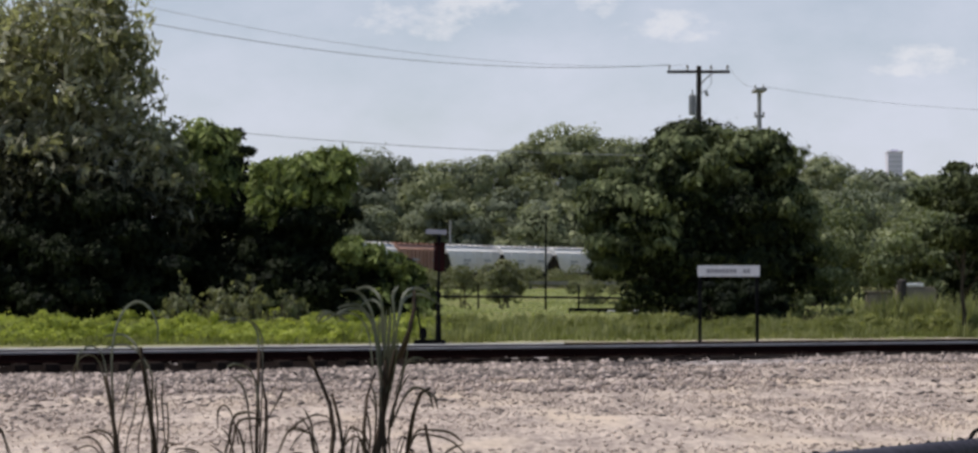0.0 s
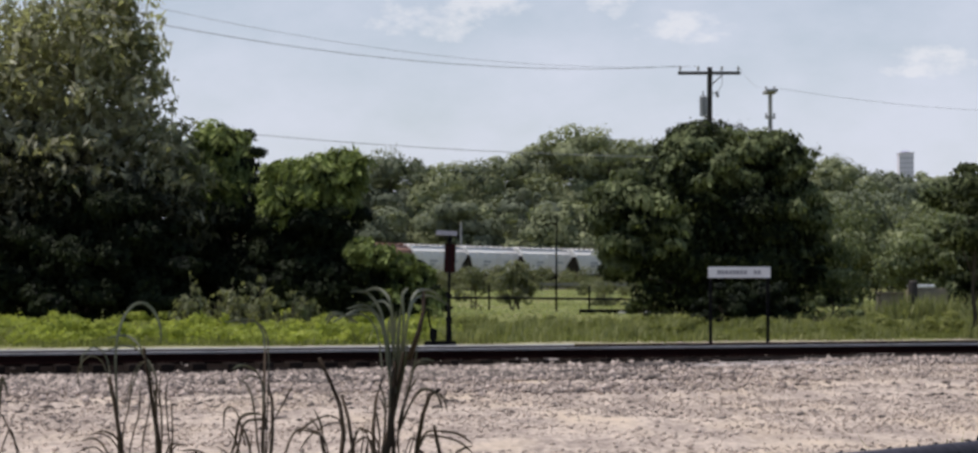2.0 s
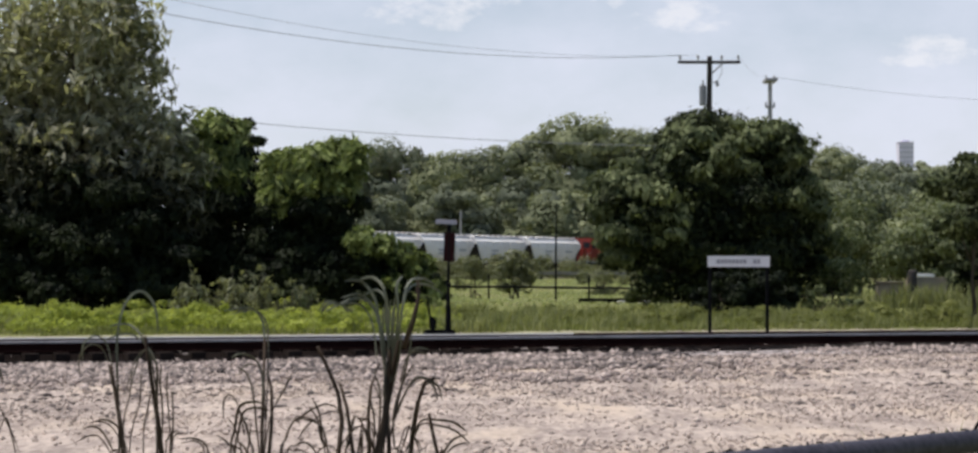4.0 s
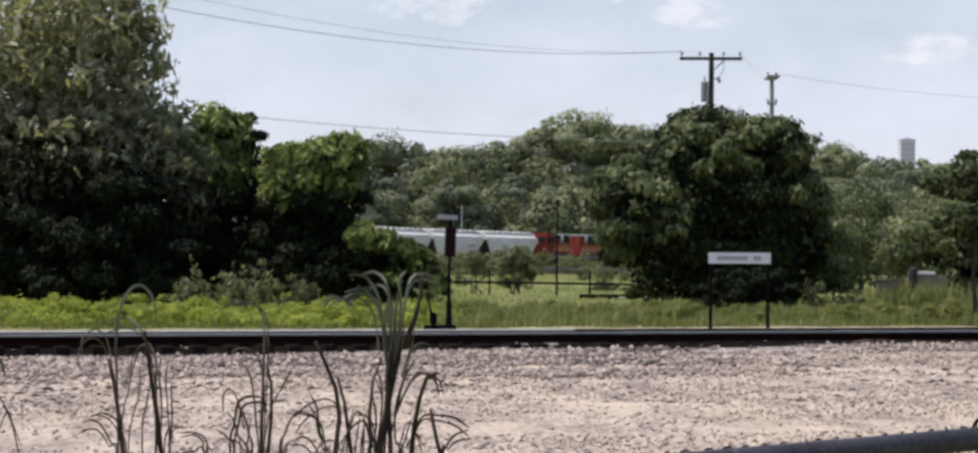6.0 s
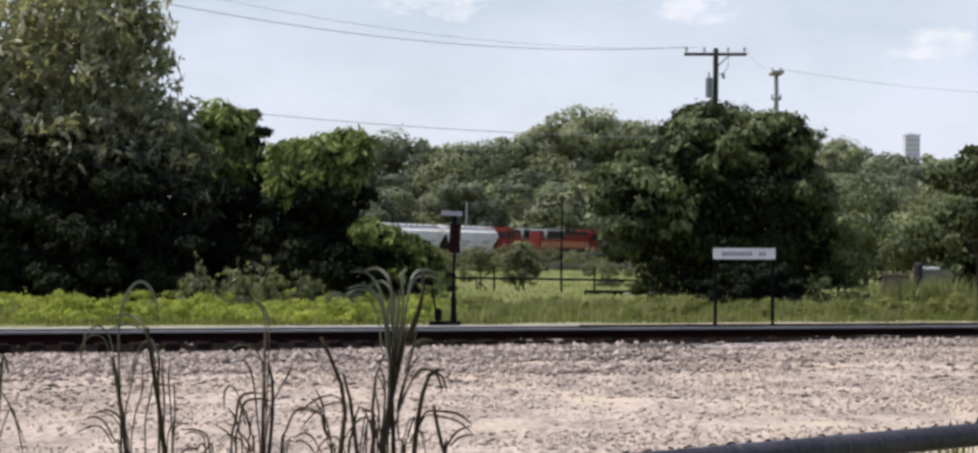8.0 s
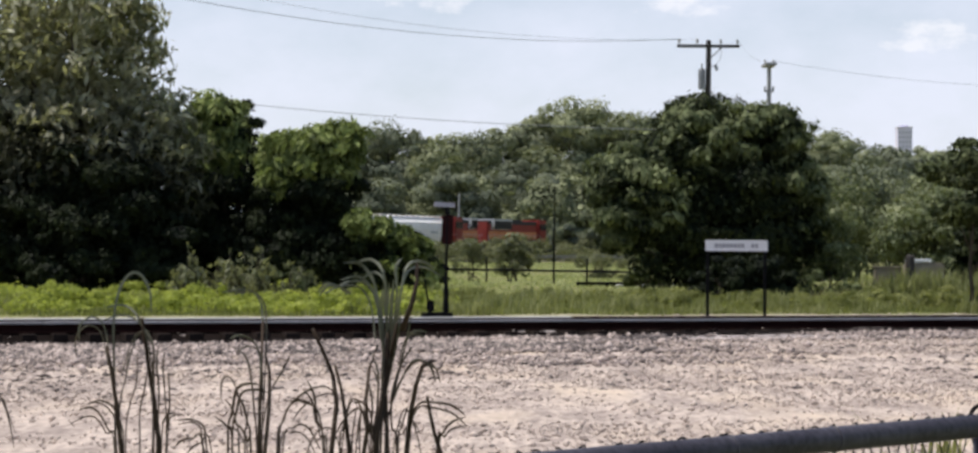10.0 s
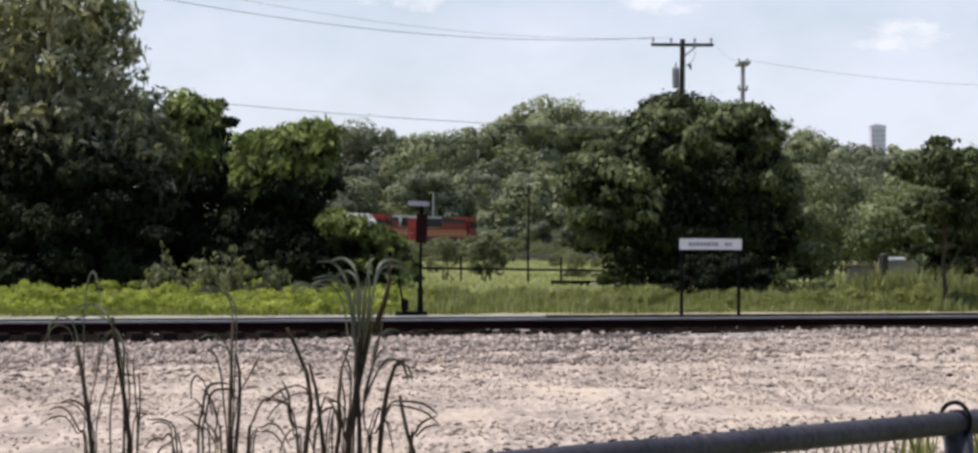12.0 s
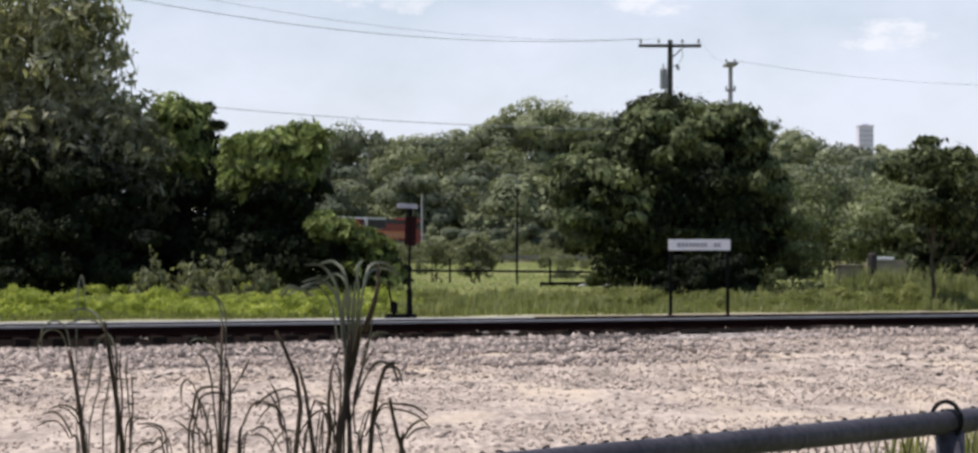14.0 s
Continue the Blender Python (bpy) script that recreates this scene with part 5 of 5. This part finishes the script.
def blade(bm, pts, width):
    """A folded grass blade along a smooth line through pts."""
    pts = [Vector(p) for p in pts]
    line = []
    for i in range(len(pts) - 1):
        p0, p1, p2, p3 = pts[max(i - 1, 0)], pts[i], pts[i + 1], pts[min(i + 2, len(pts) - 1)]
        for k in range(5):
            t = k / 5
            line.append(0.5 * ((2 * p1) + (p2 - p0) * t + (2 * p0 - 5 * p1 + 4 * p2 - p3) * t * t + (3 * p1 - p0 - 3 * p2 + p3) * t ** 3))
    line.append(pts[-1])
    rows = []
    n = len(line)
    for i, p in enumerate(line):
        d = (line[min(i + 1, n - 1)] - line[max(i - 1, 0)]).normalized()
        s = d.cross(Vector((0.25, 0.97, 0.05))).normalized()
        f = s.cross(d) * 0.55
        u = i / (n - 1)
        w = 0.76 * width * (0.6 + 0.4 * min(1.0, 1.25 * u) ** 3) * (1 - 0.8 * u ** 6)
        rows.append((bm.verts.new(p - s * w), bm.verts.new(p + f * w), bm.verts.new(p + s * w), bm.verts.new(p - f * w * 0.6)))
    for r, q in zip(rows, rows[1:]):
        for k in range(4):
            bm.faces.new((r[k], r[(k + 1) % 4], q[(k + 1) % 4], q[k]))


GY = 5.0  # the grass stands just beyond the fence


def gp(x, y):
    """A place in the plane of the tall grass: x metres across, y metres above the ground, with a little depth."""
    return Vector((x, 0.05 * math.sin(37 * x + 11 * y), y))


PLANTS = []
ARCH = []


def tuft(x, seed):
    ob = thing("tall_grass", pose(x, GY, 0), "tall green and straw-coloured grass with arching blades", "grass", "tall grass tufts")
    PLANTS.append((ob, x, seed))
    return ob


def rooted(line):
    """The line of a stem, carried down to the foot of its tuft."""
    x0, z0 = line[0]
    if z0 > 1.04:
        return [gp(a, b) for a, b in line]
    return [gp(x0 * 0.35, -0.02), gp(x0 * 0.75, 0.6)] + [gp(a, b) for a, b in line]


def leaf(ob, width, *line):
    bm = bmesh.new()
    blade(bm, rooted(line), width)
    part("blade", bm, BLADE, ob)
    rng = np.random.default_rng(int(1e4 * abs(line[-1][0]) + 1e3 * line[-1][1]))
    j, g, lift = rng.normal(0, 0.011), rng.uniform(0.75, 1.25), rng.uniform(-0.05, 0.012)
    x0 = line[0][0]
    bm = bmesh.new()
    blade(bm, rooted([(x0 + (a - x0) * g + j, b + lift * i / len(line)) for i, (a, b) in enumerate(line)]), width * 0.8)
    part("blade", bm, BLADE_DRY if width < 0.0046 else BLADE, ob)


def dry_leaf(ob, width, *line):
    bm = bmesh.new()
    blade(bm, rooted(line), width)
    part("blade", bm, BLADE_DRY, ob)


def culm(ob, width, *line):
    bm = bmesh.new()
    pts = rooted(line)
    tube(bm, pts, [1.35 * width * (1.05 - 0.5 * i / (len(pts) - 1)) for i in range(len(pts))], 6)
    part("stem", bm, CULM, ob, "dry brown stem", smooth=True)


def arch_blade(ob, line):
    bm = bmesh.new()
    x0 = line[0][0]
    blade(bm, [Vector((x0 * 0.35, 0, -0.02)), Vector((x0 * 0.7, 0, 0.55))] + [Vector((a, 0, b)) for a, b in line], 0.0058)
    ARCH.append(part("blade", bm, BLADE, ob))


def short_blades(ob, seed, count, spread, lo, hi):
    """Low blades that bow over to either side."""
    rng = np.random.default_rng(seed)
    for k in range(count):
        bm = bmesh.new()
        x0, h = rng.uniform(-spread, spread), rng.uniform(lo, hi)
        reach = rng.choice((-1, 1)) * rng.uniform(0.03, 0.11)
        blade(bm, [gp(x0 * 0.5, -0.02), gp(x0 * 0.8, 0.6), gp(x0, h * 0.86), gp(x0 + reach * 0.45, h), gp(x0 + reach, h - rng.uniform(0.0, 0.06)), gp(x0 + reach * 1.4, h - rng.uniform(0.08, 0.16))], rng.uniform(0.0025, 0.004))
        part("blade", bm, BLADE_DRY if k % 3 else BLADE, ob)


def build_tall_grass():
    # looped tuft
    ob = tuft(-0.83, 1)
    arch_blade(ob, ((-0.030, 1.10), (-0.036, 1.25), (-0.037, 1.33), (-0.024, 1.395), (0.0, 1.432), (0.027, 1.44), (0.052, 1.42), (0.066, 1.385), (0.068, 1.345)))
    culm(ob, 0.0055, (-0.008, 1.034), (-0.02, 1.129), (-0.036, 1.214), (-0.048, 1.271))
    culm(ob, 0.0060, (0.064, 1.034), (0.05, 1.143), (0.038, 1.229), (0.028, 1.336))
    leaf(ob, 0.0050, (0.041, 1.214), (0.032, 1.293), (0.014, 1.34), (-0.022, 1.364), (-0.058, 1.36))
    leaf(ob, 0.0045, (0.05, 1.034), (0.047, 1.129), (0.05, 1.214), (0.058, 1.271), (0.035, 1.314))
    leaf(ob, 0.0040, (0.058, 1.034), (0.064, 1.157), (0.064, 1.229), (0.071, 1.271))
    dry_leaf(ob, 0.0040, (0.097, 1.214), (0.095, 1.136), (0.078, 1.071))
    leaf(ob, 0.0040, (-0.003, 1.034), (-0.008, 1.086), (-0.029, 1.136), (-0.058, 1.15), (-0.086, 1.143))
    leaf(ob, 0.0045, (-0.019, 1.034), (-0.039, 1.083), (-0.065, 1.121), (-0.096, 1.129), (-0.125, 1.121))
    dry_leaf(ob, 0.0040, (0.027, 1.034), (0.021, 1.121), (0.027, 1.171), (0.035, 1.214))
    leaf(ob, 0.0035, (0.067, 1.034), (0.075, 1.1), (0.092, 1.117), (0.114, 1.12))
    dry_leaf(ob, 0.0035, (-0.01, 1.034), (-0.016, 1.143), (-0.01, 1.2), (-0.008, 1.271))
    dry_leaf(ob, 0.0035, (0.001, 1.034), (0.001, 1.129), (0.01, 1.186), (0.01, 1.257))
    leaf(ob, 0.0040, (-0.039, 1.229), (-0.056, 1.314), (-0.079, 1.34), (-0.105, 1.321), (-0.11, 1.283))
    leaf(ob, 0.0040, (-0.01, 1.214), (0.007, 1.289), (0.038, 1.307), (0.052, 1.279))
    # thin tuft with a bowed tip
    ob = tuft(-0.5, 2)
    leaf(ob, 0.0045, (-0.03, 1.034), (-0.029, 1.186), (-0.032, 1.314), (-0.039, 1.374), (-0.066, 1.403), (-0.116, 1.397))
    culm(ob, 0.0045, (-0.029, 1.034), (-0.028, 1.129), (-0.029, 1.214), (-0.032, 1.329))
    leaf(ob, 0.0040, (-0.026, 1.157), (-0.035, 1.254), (-0.052, 1.289), (-0.078, 1.3), (-0.098, 1.291))
    leaf(ob, 0.0060, (-0.11, 1.034), (-0.1, 1.121), (-0.083, 1.177), (-0.052, 1.191), (-0.029, 1.186))
    leaf(ob, 0.0050, (-0.052, 1.034), (-0.058, 1.1), (-0.069, 1.143), (-0.088, 1.169))
    dry_leaf(ob, 0.0040, (-0.035, 1.034), (-0.04, 1.129), (-0.049, 1.209), (-0.063, 1.254), (-0.086, 1.271))
    culm(ob, 0.0045, (-0.015, 1.034), (-0.009, 1.143), (-0.013, 1.214), (-0.023, 1.254))
    dry_leaf(ob, 0.0040, (-0.023, 1.071), (-0.012, 1.157), (0.011, 1.211), (0.032, 1.251))
    leaf(ob, 0.0045, (-0.15, 1.034), (-0.16, 1.089), (-0.183, 1.107), (-0.216, 1.106))
    leaf(ob, 0.0040, (-0.155, 1.034), (-0.18, 1.064), (-0.206, 1.06), (-0.23, 1.037))
    dry_leaf(ob, 0.0040, (-0.072, 1.114), (-0.086, 1.18), (-0.106, 1.203), (-0.126, 1.189), (-0.128, 1.146))
    leaf(ob, 0.0045, (0.011, 1.034), (0.02, 1.106), (0.037, 1.143), (0.058, 1.15))
    leaf(ob, 0.0040, (0.022, 1.034), (0.042, 1.086), (0.074, 1.086), (0.105, 1.037))
    leaf(ob, 0.0040, (-0.052, 1.034), (-0.06, 1.054), (-0.078, 1.086), (-0.102, 1.097))
    dry_leaf(ob, 0.0040, (-0.1, 1.034), (-0.115, 1.086), (-0.143, 1.111))
    dry_leaf(ob, 0.0035, (-0.069, 1.034), (-0.063, 1.086), (-0.052, 1.143))
    # few stems between the tufts
    ob = tuft(-0.37, 5)
    culm(ob, 0.0055, (0.01, 1.034), (0.017, 1.143), (0.007, 1.206), (-0.016, 1.263), (-0.039, 1.314))
    culm(ob, 0.0050, (0.047, 1.034), (0.038, 1.1), (0.027, 1.171), (0.011, 1.229))
    leaf(ob, 0.0045, (-0.005, 1.034), (-0.022, 1.111), (-0.03, 1.166), (-0.046, 1.2))
    leaf(ob, 0.0040, (0.018, 1.123), (0.007, 1.171), (-0.022, 1.183), (-0.059, 1.166), (-0.085, 1.14))
    leaf(ob, 0.0040, (0.001, 1.034), (-0.008, 1.071), (-0.022, 1.131), (-0.053, 1.15), (-0.096, 1.149))
    dry_leaf(ob, 0.0040, (0.027, 1.034), (0.032, 1.086), (0.047, 1.157))
    dry_leaf(ob, 0.0035, (0.052, 1.034), (0.055, 1.086), (0.064, 1.143))
    leaf(ob, 0.0040, (0.104, 1.071), (0.095, 1.129), (0.075, 1.146), (0.054, 1.14))
    # broad tuft with drooping tops
    ob = tuft(-0.245, 3)
    leaf(ob, 0.0060, (-0.007, 1.271), (-0.015, 1.357), (-0.027, 1.42), (-0.058, 1.463), (-0.095, 1.466))
    leaf(ob, 0.0065, (0.002, 1.271), (0.005, 1.371), (-0.004, 1.446), (-0.033, 1.473), (-0.067, 1.466))
    leaf(ob, 0.0055, (-0.01, 1.286), (-0.021, 1.374), (-0.044, 1.417), (-0.078, 1.424), (-0.11, 1.409))
    leaf(ob, 0.0050, (-0.078, 1.394), (-0.098, 1.411), (-0.127, 1.414), (-0.147, 1.391))
    leaf(ob, 0.0060, (0.01, 1.243), (0.022, 1.329), (0.03, 1.4), (0.027, 1.454), (0.039, 1.474))
    leaf(ob, 0.0060, (0.025, 1.3), (0.039, 1.4), (0.053, 1.46), (0.082, 1.471), (0.113, 1.454))
    culm(ob, 0.0050, (0.042, 1.314), (0.065, 1.377), (0.075, 1.426), (0.073, 1.466))
    leaf(ob, 0.0060, (0.002, 1.214), (0.005, 1.3), (-0.001, 1.371), (0.002, 1.434))
    leaf(ob, 0.0060, (0.005, 1.2), (0.013, 1.286), (0.016, 1.357), (0.022, 1.429))
    leaf(ob, 0.0055, (-0.021, 1.034), (-0.007, 1.143), (-0.004, 1.229), (-0.008, 1.3), (-0.013, 1.357))
    leaf(ob, 0.0055, (-0.01, 1.034), (0.002, 1.157), (0.016, 1.236), (0.03, 1.3), (0.039, 1.357))
    leaf(ob, 0.0055, (-0.004, 1.034), (0.002, 1.143), (0.007, 1.229), (0.01, 1.314), (0.016, 1.4))
    culm(ob, 0.0060, (-0.018, 1.034), (-0.014, 1.086), (-0.004, 1.157), (0.002, 1.229), (0.007, 1.314))
    culm(ob, 0.0055, (0.01, 1.034), (0.007, 1.1), (0.002, 1.171), (0.01, 1.243), (0.03, 1.329))
    culm(ob, 0.0055, (0.052, 1.034), (0.059, 1.114), (0.073, 1.186), (0.09, 1.234), (0.113, 1.246))
    leaf(ob, 0.0050, (0.019, 1.15), (0.045, 1.211), (0.073, 1.246), (0.107, 1.234), (0.119, 1.197))
    leaf(ob, 0.0050, (0.059, 1.1), (0.079, 1.143), (0.116, 1.151), (0.156, 1.143), (0.187, 1.117))
    leaf(ob, 0.0050, (0.122, 1.034), (0.136, 1.08), (0.156, 1.106), (0.187, 1.114))
    culm(ob, 0.0050, (0.132, 1.034), (0.117, 1.079), (0.106, 1.129), (0.1, 1.164))
    leaf(ob, 0.0045, (-0.021, 1.034), (-0.014, 1.136), (-0.014, 1.211), (-0.03, 1.26))
    culm(ob, 0.0045, (-0.044, 1.034), (-0.035, 1.086), (-0.038, 1.157), (-0.033, 1.226), (-0.018, 1.274))
    dry_leaf(ob, 0.0045, (0.03, 1.034), (0.019, 1.086), (0.016, 1.157), (0.036, 1.229), (0.065, 1.277))
    dry_leaf(ob, 0.0040, (0.033, 1.034), (0.039, 1.086), (0.053, 1.136))
    leaf(ob, 0.0040, (0.036, 1.229), (0.053, 1.293), (0.073, 1.313), (0.099, 1.31))
    dry_leaf(ob, 0.0040, (-0.027, 1.034), (-0.024, 1.143), (-0.038, 1.214))
    dry_leaf(ob, 0.0040, (0.03, 1.034), (0.042, 1.071), (0.065, 1.1), (0.082, 1.071))
    dry_leaf(ob, 0.0040, (-0.055, 1.034), (-0.053, 1.086), (-0.05, 1.129))
    short_blades(ob, 3, 5, 0.1, 1.05, 1.15)
    # a tuft beyond the others
    ob = tuft(-1.175, 4)
    leaf(ob, 0.005, (0.0, 1.03), (0.0, 1.1), (0.01, 1.22), (-0.01, 1.32))
    leaf(ob, 0.005, (0.02, 1.03), (0.02, 1.1), (0.02, 1.2), (0.035, 1.27), (0.05, 1.23))
    short_blades(ob, 4, 2, 0.03, 1.08, 1.2)


stones("yard_stones", "pale loose pebbles strewn over the gravel yard", 92000, -4, 24, -24, -2.0, 0.010, 0.030, PEBBLE, 61)
stones("ballast_stones", "grey broken ballast stones beside the rail", 44000, -8, 26, -10, -0.85, 0.026, 0.068, STONE, 62, -0.45)
stones("ballast_stones", "grey broken ballast stones between and behind the rails", 14000, -10, 28, -0.2, 10.0, 0.015, 0.03, PEBBLE, 63)
# stretched dark stones imitate the shadow marks in the gravel
stones("dark_stones", "stones in streaks over the yard, coloured dark as shadow gaps", 7000, -6, 26, -15, -0.7, 0.014, 0.03, SHADOW_STONE, 64, -0.2, 2.4)
stones("dark_stones", "stones among the ballast, coloured dark as shadow gaps", 30000, -10, 11, -6.0, -0.8, 0.02, 0.046, SHADOW_STONE, 65, -0.35, 2.4)
build_trees()
build_grass()
build_train()
build_switch_stand()
build_sign()
build_poles()
build_cables()
build_pasture_fence()
build_cabinet()
build_tower()
build_fence()
build_tall_grass()


def motions():
    for car, q0 in TRAIN:
        rows = []
        for k in range(71):
            p, a = rail_path(q0 - 36.1 * W * k * 0.2)
            rows.append((k * 0.2, Matrix.Translation(p) @ Matrix.Rotation(a, 4, "Z")))
        walk(car, rows)
    for leaf in ARCH:  # the wind slowly turns the arching blade edge-on
        turns = ((0, 0), (1, 8), (3, 34), (5.5, 40), (7.5, 41), (8.2, 43), (10.3, 47), (10.9, 54), (11.2, 60), (11.6, 72), (12.2, 83), (13, 88), (14, 89))
        axis = Matrix.Translation((-0.036, 0, 0))
        walk(leaf, [(t, axis @ pose(0, 0, 0, 0, 0, a) @ axis.inverted()) for t, a in turns])
    for ob, x, seed in PLANTS:  # the tufts nod in a light wind
        walk(ob, [(k * 0.5, pose(x, GY, 0, 0, 0.16 * math.sin(1.9 * k * 0.5 + seed) + 0.08 * math.sin(4.1 * k * 0.5 + 2 * seed), 0)) for k in range(29)])


motions()
